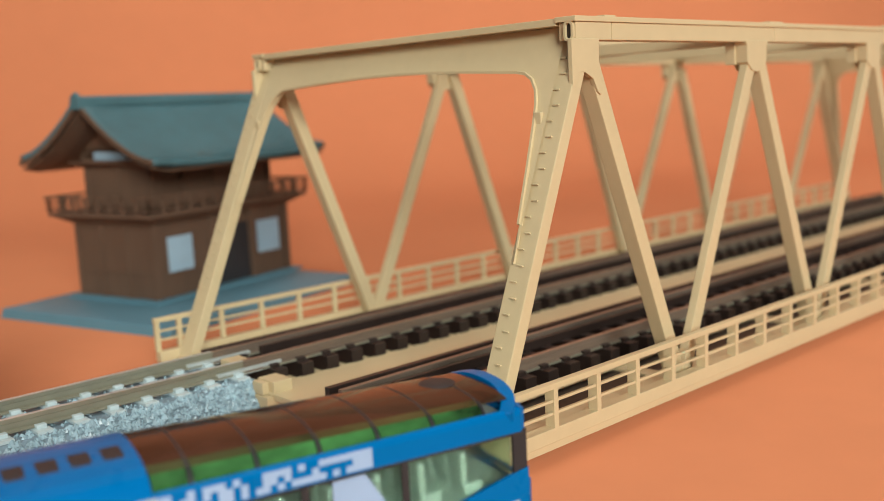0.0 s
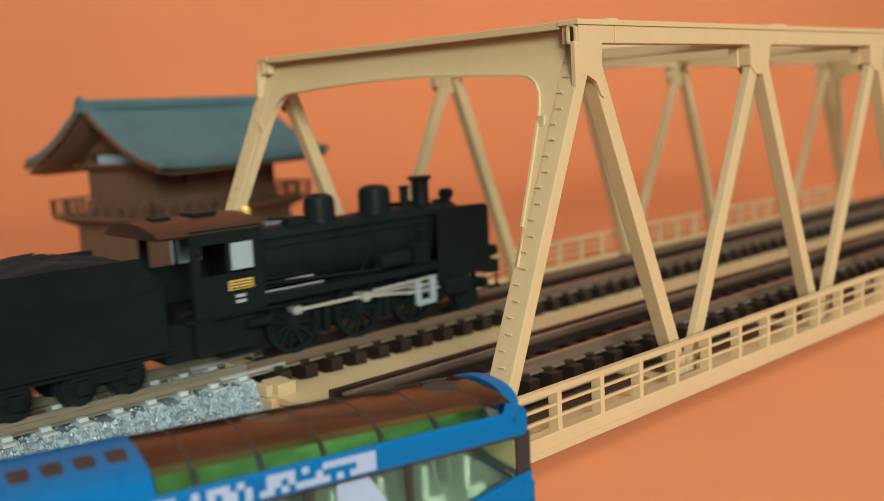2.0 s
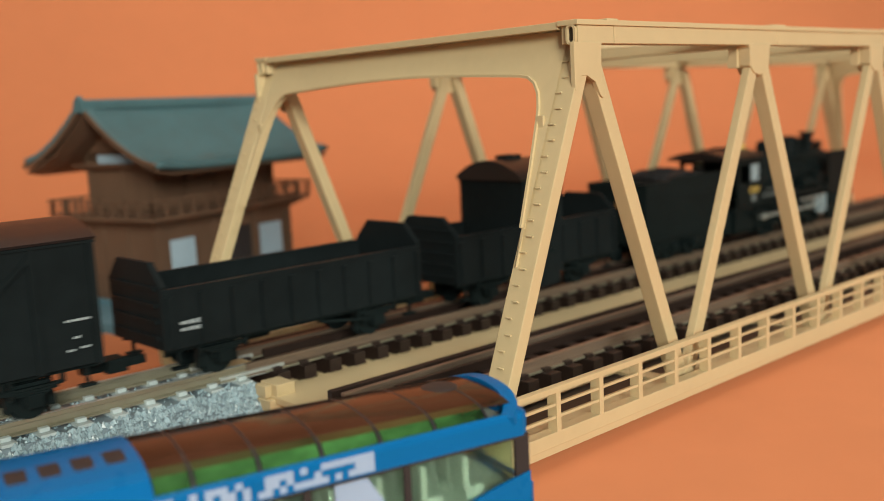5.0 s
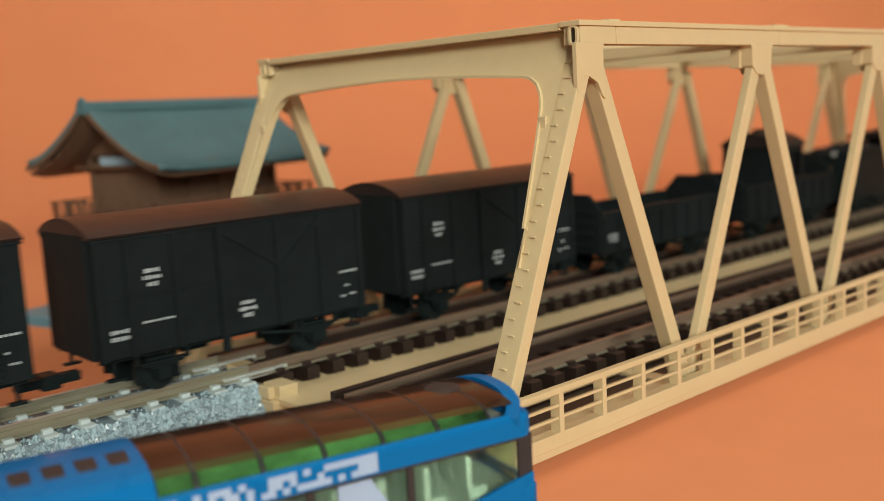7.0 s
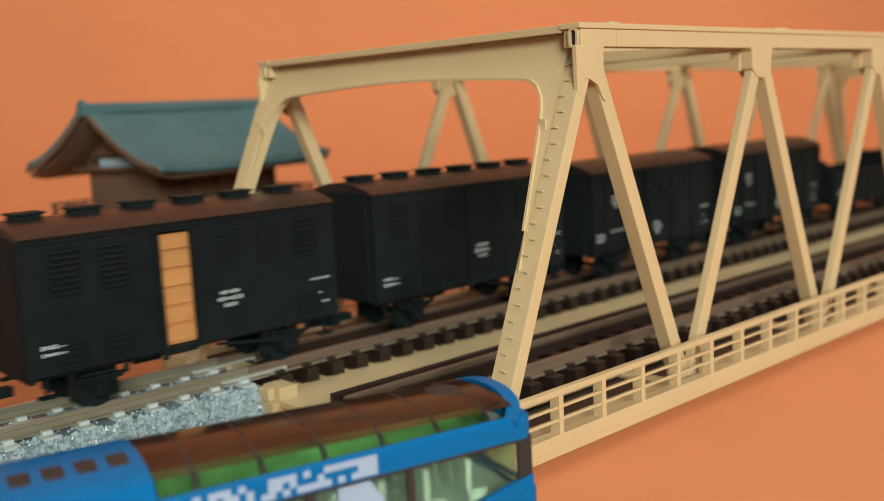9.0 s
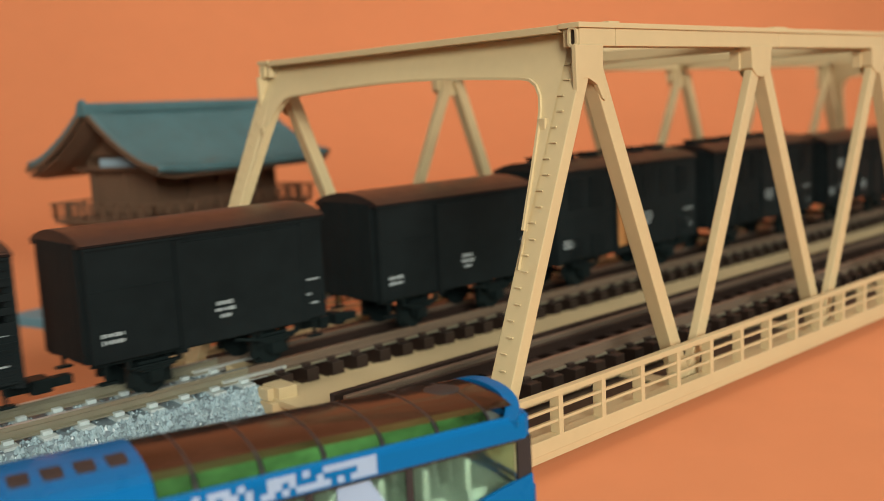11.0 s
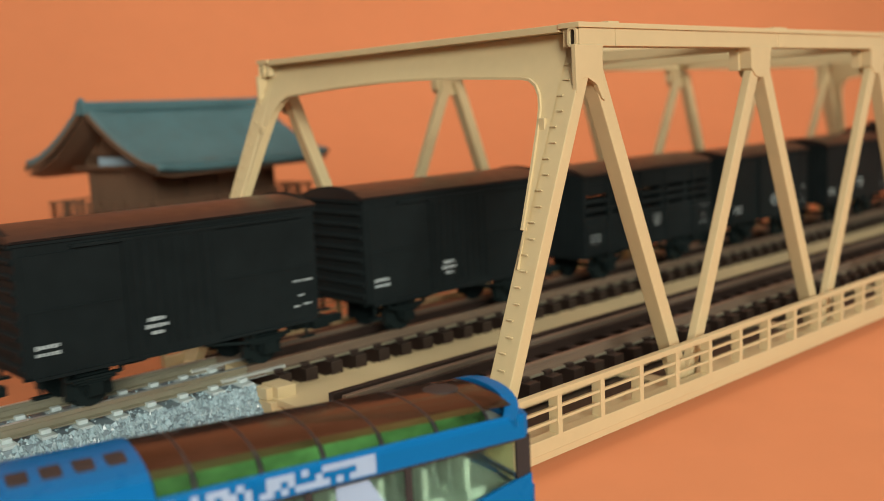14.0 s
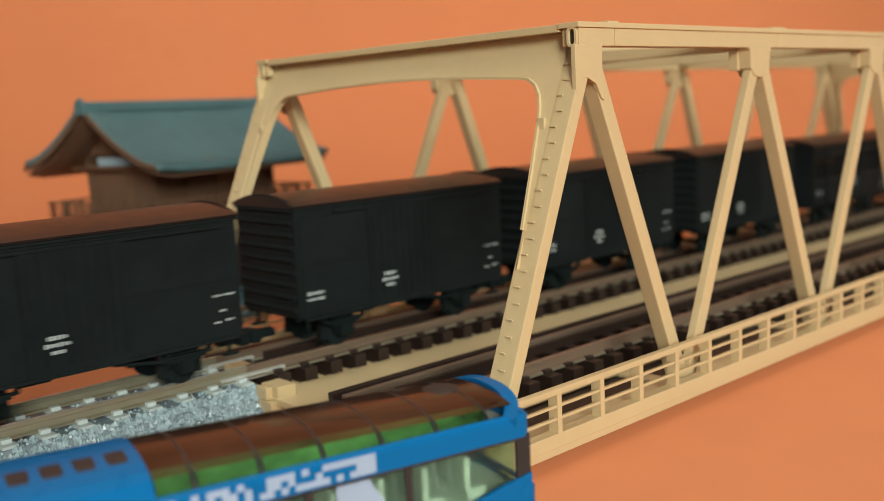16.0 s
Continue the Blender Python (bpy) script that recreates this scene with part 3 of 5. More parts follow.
            return curve(f) + 1.3 * g ** 4 * f + 0.9 * g ** 3 * (1 - f)
        for i in range(30):
            x = xa + 0.8 + (xb - xa - 1.6) * i / 29
            part("cover_tile", sweep(B(), [(x, yr + s * half * k / n, skin(x, k / n) + 0.12) for k in range(n + 1)], 0.6, 0.5, (1, 0, 0)), wo, slope)
        for x in (xa - 0.2, xb + 0.2):
            part("bargeboard", sweep(B(), [(x, yr + s * half * k / n, skin(xa, k / n) - 0.75) for k in range(n + 1)], 0.8, 1.1, (1, 0, 0)), ti, slope, "brown gable board")
        for i in range(34):
            x = xa + 1 + (xb - xa - 2) * i / 33
            part("rafter", beam(B(), (x, yr + s * half * 0.5, curve(0.5) - 1.5), (x, yr + s * half * 0.98, curve(0.98) - 0.6), 0.5, 0.6, (1, 0, 0)), ti, slope)
    part("ridge", prism(B(), [(yr - 1.4, zr - 0.4), (yr + 1.4, zr - 0.4), (yr + 1.0, zr + 1.6), (yr, zr + 2.1), (yr - 1.0, zr + 1.6)], "x", xa - 0.6, xb + 0.6), wo, t, bevel=0.15)
    for x in (xa - 1.0, xb - 0.4):
        part("ridge_tile", prism(B(), [(yr - 1.9, zr - 1.2), (yr + 1.9, zr - 1.2), (yr + 1.5, zr + 1.6), (yr, zr + 3.0), (yr - 1.5, zr + 1.6)], "x", x, x + 1.4), wo, t, bevel=0.15)
    for x in (3.0, A - 4.0):
        part("gable_wall", prism(B(), [(yr - 14, 40.0), (yr + 14, 40.0), (yr, 52.5)], "x", x, x + 1), ti, t)
    return t


# ---- the coach in front ----
def coach():
    t = thing("coach", "blue model sightseeing coach with green-tinted glass roof and pale checked stripe", "bus", at=(-6.45, -8.85, -1.4), turn=-13.1)
    bl = M["blue"]
    L, hw = 80.0, 8.3
    # lower body
    sec = [(-hw + 0.2, 3.4), (-hw, 4.2), (-hw, 8.8), (hw, 8.8), (hw, 4.2), (hw - 0.2, 3.4)]
    part("body", prism(B(), sec, "x", -L, -1.2), bl, t, bevel=0.25)
    part("floor_pan", box(B(), -L + 1, -1.5, -hw + 0.8, hw - 0.8, 8.9, 9.2), M["dark"], t)
    part("nose", prism(B(), [(-1.2, -hw), (-0.3, -hw + 0.9), (0.25, -4), (0.35, 0), (0.25, 4), (-0.3, hw - 0.9), (-1.2, hw)], "z", 3.4, 9.6), bl, t, bevel=0.2)
    # curved blue sweep under the front side window
    for s in (-1, 1):
        part("side_sweep", prism(B(), [(-30, 8.7), (-1.3, 8.7), (-1.3, 11.4), (-5, 10.6), (-9, 9.6), (-14, 9.0), (-30, 8.9)], "y", s * hw - 0.25 + s * -0.2, s * hw + 0.25 + s * -0.2), bl, t)
    # cant rail with rounded shoulders, front hoop
    def rail(y0):
        o = [(y0 * 1.0, 15.6), (y0 * 1.0, 17.6), (y0 * 0.985, 18.1), (y0 * 0.95, 18.3), (y0 * 0.92, 18.3), (y0 * 0.93, 15.6)]
        return prism(B(), o, "x", -L, -2.0)
    for s in (-1, 1):
        part("cant_rail", rail(s * hw), bl, t, bevel=0.1)
    hoop = B()
    pts = []
    for k in range(17):
        y = -hw + 2 * hw * k / 16
        f = abs(y) / hw
        pts.append(Vector((-1.5 - 2.4 * f ** 4, y * (1 - 0.02 * f), 17.55 + 2.05 * (1 - f ** 2.2))))
    sweep(hoop, pts, 1.1, 1.6, (0, 0, 1))
    part("front_hoop", hoop, bl, t, "glossy blue front roof edge", bevel=0.08)
    part("front_brow", prism(B(), [(-3.0, -hw), (-1.4, -hw + 0.3), (-0.7, -5), (-0.6, 0), (-0.7, 5), (-1.4, hw - 0.3), (-3.0, hw)], "z", 15.6, 18.2), bl, t, bevel=0.25)
    for s in (-1, 1):
        cap = [(-2.02, s * (hw - 0.02)), (-1.6, s * (hw - 0.35)), (-1.15, s * (hw - 1.3)), (-1.1, s * (hw - 2.0)), (-2.02, s * (hw - 2.0))]
        part("corner_cap", prism(B(), cap, "z", 15.55, 18.3), bl, t, "rounded blue roof corner", bevel=0.15)
    part("windscreen", prism(B(), [(-1.6, -hw + 0.35), (-0.75, -6.5), (-0.45, 0), (-0.75, 6.5), (-1.6, hw - 0.35), (-2.0, hw - 0.4), (-1.2, 0), (-2.0, -hw + 0.4)], "z", 9.6, 15.6), M["window"], t)
    # glass roof: smoked middle, green shoulders, dark ribs
    cross = [(-7.55, 18.05), (-7.2, 18.55), (-6.6, 18.95), (-5.6, 19.25), (-4.0, 19.5), (-2, 19.65), (0, 19.7), (2, 19.65), (4.0, 19.5), (5.6, 19.25), (6.6, 18.95), (7.2, 18.55), (7.55, 18.05)]
    def crown(x, z):
        return 18.05 + (z - 18.05) * (1 + 0.75 * min(1, -x / 42))

    def strip(i0, i1, x0, x1):
        bm = B()
        c = cross[i0:i1 + 1]
        lo, hi = [bm.verts.new((x0, y, crown(x0, z))) for y, z in c], [bm.verts.new((x1, y, crown(x1, z))) for y, z in c]
        for i in range(len(c) - 1):
            bm.faces.new((lo[i], hi[i], hi[i + 1], lo[i + 1]))
        return bm
    bays = [-42.0] + [-38.2 + i * 6.4 for i in range(6)]
    for a, b in zip(bays, bays[1:]):
        o = part("roof_glass", strip(3, 9, a + 0.05, b - 0.05), M["glass_roof"], t, "smoked brown roof glass", smooth=True)
        for i0, i1 in ((0, 2), (10, 12)):
            part("shoulder_glass", strip(i0, i1, a + 0.3, b - 0.3), M["glass_green"], t, "translucent green shoulder glass", smooth=True)
        for i0, i1 in ((2, 3), (9, 10)):
            part("shoulder_band", strip(i0, i1, a + 0.2, b - 0.2), M["glass_olive"], t, "olive band of the roof glass", smooth=True)
    for x in bays:
        rb = sweep(B(), [(x, y, crown(x, z) - 0.14) for y, z in cross], 0.3, 0.3, (1, 0, 0))
        part("roof_rib", rb, M["dark"], t)
    part("roof_glass", strip(2, 10, bays[-1], -2.6), M["glass_roof"], t, "smoked brown roof glass", smooth=True)
    # unseen lining, made pale to brighten the interior behind the windows
    part("bounce_lining", box(B(), -L + 1, -3, -6.9, 6.9, 17.2, 17.5), M["seat"], t)
    part("gangway_floor", box(B(), -L + 1.2, -1.7, -7.2, 7.2, 9.21, 9.3), M["seat"], t)
    part("fan_cover", lathe(B(), [(2.2, 19.5), (2.1, 19.95), (1.6, 20.1), (0.6, 20.15)], (-7.2, 1.0)), M["dark"], t, "dark round roof vent", smooth=True)
    # blue rear roof with square hatches
    rear = [(-8.15, 18.1)] + [(y * 1.05, crown(-42, z) + 0.1) for y, z in cross[1:-1]] + [(8.15, 18.1)]
    part("rear_roof", prism(B(), rear + [(8.1, 17.4), (-8.1, 17.4)], "x", -L, -41.9), bl, t, bevel=0.1)
    for i in range(6):
        x = -44.0 - i * 2.85
        part("roof_hatch", prism(B(), [(-4.5, 20.2), (-0.5, 20.6), (-0.5, 21.07), (-2.4, 20.98), (-4.5, 20.6)], "x", x - 1.0, x + 1.0), M["dark"], t, "dark square roof window", bevel=0.35)
    # side windows
    for s in (-1, 1):
        y = s * (hw - 0.35)
        cols = [-2.2, -3.1, -16.5, -27.5, -38.0, -49.0, -60.0, -71.0, -79.0]
        for k, (a, b) in enumerate(zip(cols, cols[1:])):
            if k == 0:
                part("corner_pillar", box(B(), b, a + 0.9, y - 0.2, y + 0.2, 9.0, 15.8), M["dark"], t, "black corner pillar")
                continue
            part("side_window", box(B(), b + 0.42, a - 0.42, y - 0.1, y + 0.1, 9.0, 15.28), M["window"], t, "green-tinted side window").visible_shadow = False
            part("window_frame", box(B(), b - 0.4, b + 0.4, y - 0.22, y + 0.22, 8.8, 15.7), M["dark"], t)
        part("window_frame", box(B(), -L, -2.4, y - 0.22, y + 0.22, 15.3, 15.75), M["dark"], t)
    part("rear_wall", box(B(), -L, -L + 1, -hw + 0.4, hw - 0.4, 8.8, 17.5), bl, t)
    # seats
    sm = B()
    box(sm, -1.2, 1.2, -1.5, 1.5, 0, 1.4)
    box(sm, -1.5, -0.7, -1.5, 1.5, 1.2, 5.0)
    me = mesh_of("seat", sm, M["seat"], 0.3)
    for i in range(13):
        for y in (-5.2, -2.0, 2.0, 5.2):
            piece("seat", me, t, (-7.5 - i * 5.2, y, 9.2))
    # pale checks and bars on the stripe, print near the nose
    rnd = random.Random(3)
    for s in (-1, 1):
        y = s * (hw + 0.02)
        for i in range(30):
            for j in range(3):
                edge = 0.55 if j == 1 else 0.72
                if rnd.random() < (0.95 if i < 3 else edge + 0.22 * math.sin(i * 0.75 + 2 * j)):
                    x = -20.2 - i * 0.72
                    part("check_mark", box(B(), x - 0.72, x, y - 0.02, y + 0.02, 15.85 + j * 0.68, 16.53 + j * 0.68), M["paleblue"], t, "pale blue check")
        # slanted sheet paints a pale reflection onto the side window
        part("window_reflection", prism(B(), [(-24.6, 9.4), (-17.4, 9.4), (-21.0, 15.2), (-24.6, 15.2)], "y", s * (hw - 0.2) - 0.03, s * (hw - 0.2) + 0.03), M["paleblue"], t, "pale blue slanted reflection painted over the window")
        for i in range(8):
            x = -41.6 - i * 3.2
            part("white_bar", prism(B(), [(x - 2.9, 15.9), (x - 0.9, 15.9), (x, 18.0), (x - 2.0, 18.0)], "y", y - 0.02, y + 0.02), M["white"], t, "white slanted print")
        for i in range(4):
            x = -2.6 - i * 1.5
            part("print_bar", box(B(), x - 1.1, x, y - 0.02, y + 0.02, 7.0, 7.9), M["white"], t, "pale lettering bar")
        for x in (-16, -60):
            w = part("wheel", rod(B(), (x, s * (hw - 0.1), 4.6), (x, s * (hw - 2.6), 4.6), 3.2, 24), M["dark"], t, bevel=0.2)
            part("rim", rod(B(), (x, s * (hw + 0.02), 4.6), (x, s * (hw - 0.3), 4.6), 1.8, 20), M["steel"], w)
    return t


# ---- the train: local x forward, y to its left, z over the rail heads ----
TRAIN = []  # (thing, offset of its middle from the engine's reference)
WHEELS = []  # (wheel, radius, thing)


def wheelset(t, x, r, y=4.6):
    bm = B()
    for s in (-1, 1):
        rod(bm, (0, s * y, 0), (0, s * (y + 1.3), 0), r, 24)
        rod(bm, (0, s * (y - 0.35), 0), (0, s * y, 0), r + 0.5, 24)
    rod(bm, (0, -y, 0), (0, y, 0), 0.6, 8)
    ob = part("wheelset", bm, M["black"], t)
    ob.location = Vector((x, 0, r)) * MM
    WHEELS.append((ob, r, x))
    return ob


def coupler(t, x, s):
    c = part("coupler", box(B(), min(x, x + s * 4.2), max(x, x + s * 4.2), -1.0, 1.0, 3.0, 4.4), M["black"], t, bevel=0.15)
    part("knuckle", box(B(), min(x + s * 3.4, x + s * 5.4), max(x + s * 3.4, x + s * 5.4), -2.0, 2.0, 2.6, 4.8), M["black"], c, bevel=0.3)


def underframe(t, L, z=6.0):
    h = L / 2
    for y in (-7.4, 7.4):
        part("sole_bar", box(B(), -h + 0.3, h - 0.3, y - 0.4, y + 0.4, z - 0.7, z), M["black"], t)
    part("floor_plate", box(B(), -h + 0.2, h - 0.2, -8.4, 8.4, z - 0.2, z + 0.3), M["black"], t)
    ax = h - 10.0
    for x in (-ax, ax):
        wheelset(t, x, 2.9)
        for s in (-1, 1):
            part("axle_guard", prism(B(), [(x - 2.6, z - 1.2), (x + 2.6, z - 1.2), (x + 1.3, 2.2), (x - 1.3, 2.2)], "y", s * 7.2 - 0.4, s * 7.2 + 0.4), M["black"], t)
            part("axle_box", box(B(), x - 1.2, x + 1.2, s * 7.9 - 0.7, s * 7.9 + 0.7, 2.1, 4.1), M["black"], t, bevel=0.15)
            sp = B()
            for i, (w, zz) in enumerate(((4.2, 5.0), (3.4, 4.6), (2.5, 4.2))):
                box(sp, x - w, x + w, s * 7.9 - 0.5, s * 7.9 + 0.5, zz - 0.2, zz + 0.15)
            part("leaf_spring", sp, M["black"], t)
    for s in (-1, 1):
        part("brake_lever", beam(B(), (3.0, s * 8.2, z - 0.9), (ax + 1.5, s * 8.2, z - 2.9), 0.3, 0.5), M["black"], t)
        part("lever_guide", box(B(), ax - 3.4, ax - 2.9, s * 8.2 - 0.3, s * 8.2 + 0.3, z - 3.2, z - 0.2), M["black"], t)
        for x in (-ax, ax):
            for o in (-3.2, 3.2):
                part("brake_shoe", prism(B(), [(x + o - 0.5, 1.4), (x + o + 0.5, 1.4), (x + o * 0.92 + 0.4, z - 0.5), (x + o * 0.92 - 0.4, z - 0.5)], "y", s * 5.4 - 0.6, s * 5.4 + 0.6), M["black"], t)
            part("spring_shackle", box(B(), x - 4.5, x - 3.9, s * 7.9 - 0.35, s * 7.9 + 0.35, z - 1.9, z - 0.3), M["black"], t)
            part("spring_shackle", box(B(), x + 3.9, x + 4.5, s * 7.9 - 0.35, s * 7.9 + 0.35, z - 1.9, z - 0.3), M["black"], t)
        for x in (-h + 2.2, h - 2.2):
            part("foot_step", box(B(), x - 1.3, x + 1.3, s * 8.0 - 0.6, s * 8.0 + 0.6, z - 3.4, z - 3.0), M["black"], t)
            part("step_iron", box(B(), x - 0.25, x + 0.25, s * 8.0 - 0.2, s * 8.0 + 0.2, z - 3.1, z - 0.6), M["black"], t)
    part("air_tank", rod(B(), (-8.5, -2, z - 1.6), (-4, -2, z - 1.6), 1.2, 12), M["black"], t)
    for s in (-1, 1):
        coupler(t, s * h, s)


def roof_outline(hw, z, rise, n=10):
    return [(-hw + 2 * hw * k / n, z + rise * math.sin(math.pi * k / n) ** 0.75) for k in range(n + 1)]


def prints(t, L, groups):
    """Small white bars that stand for lettering, on both sides; groups of x, z, width, rows."""
    rnd = random.Random(int(L * 10))
    for s in (-1, 1):
        for x, z, w, rows, *deep in groups:
            y = 9.1 + (deep[0] if deep else 0.0)
            for r in range(rows):
                ww = w * (0.8, 1.0, 0.55)[r % 3] if rows == 3 else w
                zc = z - r * 1.05
                n = max(2, round(ww / 0.62))
                bm = B()
                for k in range(n):
                    xk = x - ww / 2 + ww * (k + 0.5) / n
                    half, tall = ww / n * rnd.uniform(0.28, 0.42), rnd.uniform(0.20, 0.36) if rows > 1 else 0.17
                    box(bm, xk - half, xk + half, min(s * y, s * (y + 0.04)), max(s * y, s * (y + 0.04)), zc - tall, zc + tall)
                part("print_bar", bm, M["white"], t, "white lettering bar")


def boxcar(label, L, eave, style):
    t = thing("box_wagon", label, "wagon", "wagons of the goods train")
    h, hw, z0 = L / 2, 9.1, 6.0
    wa = M["wagon"]
    underframe(t, L, z0 + 0.8)
    th = 0.6
    if style == "slats":
        part("body", box(B(), -h, h, -hw + 0.02, -hw + th, z0 + 0.8, z0 + 9.5), wa, t)
        part("body", box(B(), -h, h, hw - th, hw - 0.02, z0 + 0.8, z0 + 9.5), wa, t)
        for s in (-1, 1):
            yy = s * (hw - 0.4)
            for zz in (10.5, 12.4):
                part("slat", box(B(), -h, h, yy - 0.25, yy + 0.25, z0 + zz, z0 + zz + 1.05), wa, t)
            part("cant_board", box(B(), -h, h, yy - 0.3, yy + 0.3, z0 + 14.4, eave + 0.1), wa, t)
            for k in range(6):
                x = -h + 0.6 + (L - 1.2) * k / 5
                part("stanchion", box(B(), x - 0.5, x + 0.5, s * (hw - 1.1) - 0.4, s * (hw - 1.1) + 0.4, z0, eave), wa, t)
            for k in range(10):
                zk = z0 + 0.9 + 0.92 * k if k < 8 else eave - 3.6 + (k - 8) * 1.2
                part("plank_line", box(B(), -h + 0.3, h - 0.3, s * (hw + 0.06) - 0.1, s * (hw + 0.06) + 0.1, zk, zk + 0.3), wa, t)
            for xk in (-h + 8.2, -4.6, 5.4, h - 8.2):
                part("side_post", box(B(), xk - 0.35, xk + 0.35, s * (hw + 0.1) - 0.2, s * (hw + 0.1) + 0.2, z0, eave - 0.6), wa, t)
    else:
        door = style == "open"
        if door:
            for s in (-1, 1):
                part("body", box(B(), -h, -6.0, s * hw - th / 2 * (1 + s), s * hw + th / 2 * (1 - s), z0 + 0.8, eave), wa, t)
                part("body", box(B(), -0.6, h, s * hw - th / 2 * (1 + s), s * hw + th / 2 * (1 - s), z0 + 0.8, eave), wa, t)
                part("door_lintel", box(B(), -6.0, -0.6, s * hw - th / 2 * (1 + s), s * hw + th / 2 * (1 - s), eave - 1.6, eave), wa, t)
                part("door_sill", box(B(), -6.0, -0.6, s * hw - th / 2 * (1 + s), s * hw + th / 2 * (1 - s), z0, z0 + 1.2), wa, t)
        else:
            part("body", box(B(), -h, h, -hw, hw, z0 + 0.8, eave), wa, t, bevel=0.15)
        if door:
            stack = part("load", box(B(), -8.5, 1.5, -7.0, 7.0, z0 + 0.3, eave - 2.4), M["wood"], t, "orange brown wooden inner boards")
            for k in range(6):
                zz = z0 + 1.5 + k * 2.9
                part("board", box(B(), -8.6, 1.6, -7.5, -6.95, zz, zz + 2.5), M["wood"], stack, bevel=0.15)
        # end walls
    for s in (-1, 1):
        if style in ("slats", "open"):
            part("end_wall", box(B(), s * h - 0.4, s * h + 0.4, -hw + 0.1, hw - 0.1, z0, eave), wa, t)
        if style == "ribbed":
            for k in range(9):
                zz = z0 + 1.6 + k * 2.15
                part("end_rib", prism(B(), [(s * h, zz), (s * (h + 0.45), zz + 0.35), (s * (h + 0.45), zz + 0.75), (s * h, zz + 1.1)], "y", -hw + 0.7, hw - 0.7), wa, t)
        else:
            for y in (-6.0, -3.0, 0, 3.0, 6.0):
                part("end_board", box(B(), min(s * h, s * (h + 0.5)), max(s * h, s * (h + 0.5)), y - 1.4, y + 1.4, z0 + 0.8, eave), wa, t)
        part("end_gable", prism(B(), roof_outline(hw - 0.1, eave - 0.1, 1.8) , "x", s * h - 0.35, s * h + 0.35), wa, t)
    rise = 2.5 if style == "braced" else 1.6 if style == "ribbed" else 2.0
    o = roof_outline(hw + 0.35, eave - 0.15, rise, 14)
    part("roof", prism(B(), o + [(hw + 0.2, eave - 0.55), (-hw - 0.2, eave - 0.55)], "x", -h - 0.45, h + 0.45), M["wagon_roof"], t, "dark satin arched roof", smooth=True)
    part("gutter", box(B(), -h - 0.3, h + 0.3, -hw - 0.3, -hw, eave - 1.0, eave - 0.6), wa, t)
    part("gutter", box(B(), -h - 0.3, h + 0.3, hw, hw + 0.3, eave - 1.0, eave - 0.6), wa, t)
    for s in (-1, 1):
        def side(name, a, b, c, d, dep):
            y, c = s * hw, c if name == "door_post" else max(c, z0 + 0.7)
            return part(name, box(B(), a, b, min(y, y + s * dep), max(y, y + s * dep), c, d), wa, t)
        if style == "braced":
            for x in (-h + 0.5, -19.2, -11.6, h - 17.5, h - 9, h - 0.5):
                side("side_post", x - 0.5, x + 0.5, z0, eave - 1, 0.45)
            side("door_post", -4.5, -3.3, z0 - 1.5, eave - 1, 0.7)
            y = s * (hw + 0.2)
            part("brace", beam(B(), (-3.3, y, eave - 1.8), (7.5, y, z0 + 10.5), 0.4, 0.7), wa, t)
            part("brace", beam(B(), (h - 9, y, eave - 2.0), (7.5, y, z0 + 10.5), 0.4, 0.7), wa, t)
            part("brace", beam(B(), (7.5, y, z0 + 10.5), (7.5, y, z0 + 1), 0.4, 0.7), wa, t)
            side("seam", -h + 0.6, -4.5, z0 + 9.6, z0 + 9.85, 0.12)
        if style in ("louvred", "open"):
            for x in (-h + 6, -h + 13, -h + 20, h - 20, h - 13, h - 6):
                if style == "open" and -9 < x < 2:
                    continue
                for k in range(8):
                    side("louvre", x - 2.2, x + 2.2, eave - 8.6 + k * 0.85, eave - 8.15 + k * 0.85, 0.5)
                for k in range(5):
                    side("louvre", x - 2.2, x + 2.2, z0 + 1.4 + k * 0.9, z0 + 1.85 + k * 0.9, 0.4)
            side("seam", -h + 0.6, -6.8 if style == "open" else -3.2, z0 + 9.4, z0 + 9.6, 0.12)
            side("door_post", -6.8 if style == "open" else -3.2, -6.0 if style == "open" else -2.4, z0 - 0.5, eave - 0.9, 0.5)
            side("door_panel", -0.4, h - 9.5, z0 + 0.4, eave - 1.4, 0.3) if style == "open" else side("door_panel", -2.4, 9.5, z0 + 0.4, eave - 1.4, 0.3)
        if style == "ribbed":
            side("door_panel", -9.5, 6.0, z0 + 0.3, eave - 1.6, 0.4)
            side("wall_panel", -h + 0.8, -9.6, z0 + 0.6, eave - 2.4, 0.18)
            side("wall_panel", 6.1, h - 0.8, z0 + 0.6, eave - 2.4, 0.18)
            for k in range(9):
                side("door_rib", -8.6 + k * 1.7, -8.1 + k * 1.7, z0 + 1.8, eave - 2.4, 0.62)
            side("seam", -h + 0.9, -9.8, z0 + 9.8, z0 + 10.05, 0.3)
            side("seam", 6.3, h - 0.9, z0 + 9.8, z0 + 10.05, 0.3)
            side("door_track", -h + 8, h - 3, eave - 2.0, eave - 1.5, 0.6)
            side("door_track", -h + 1, h - 1, z0 - 0.3, z0 + 0.2, 0.5)
        if style == "plain":
            side("door_panel", -6.0, h - 5.0, z0 + 0.3, eave - 1.6, 0.4)
            side("door_post", -6.9, -6.0, z0, eave - 1.2, 0.6)
            side("side_post", h - 5.0, h - 4.3, z0, eave - 1.2, 0.5)
            side("seam", -h + 0.6, -6.9, z0 + 11.4, z0 + 11.6, 0.12)
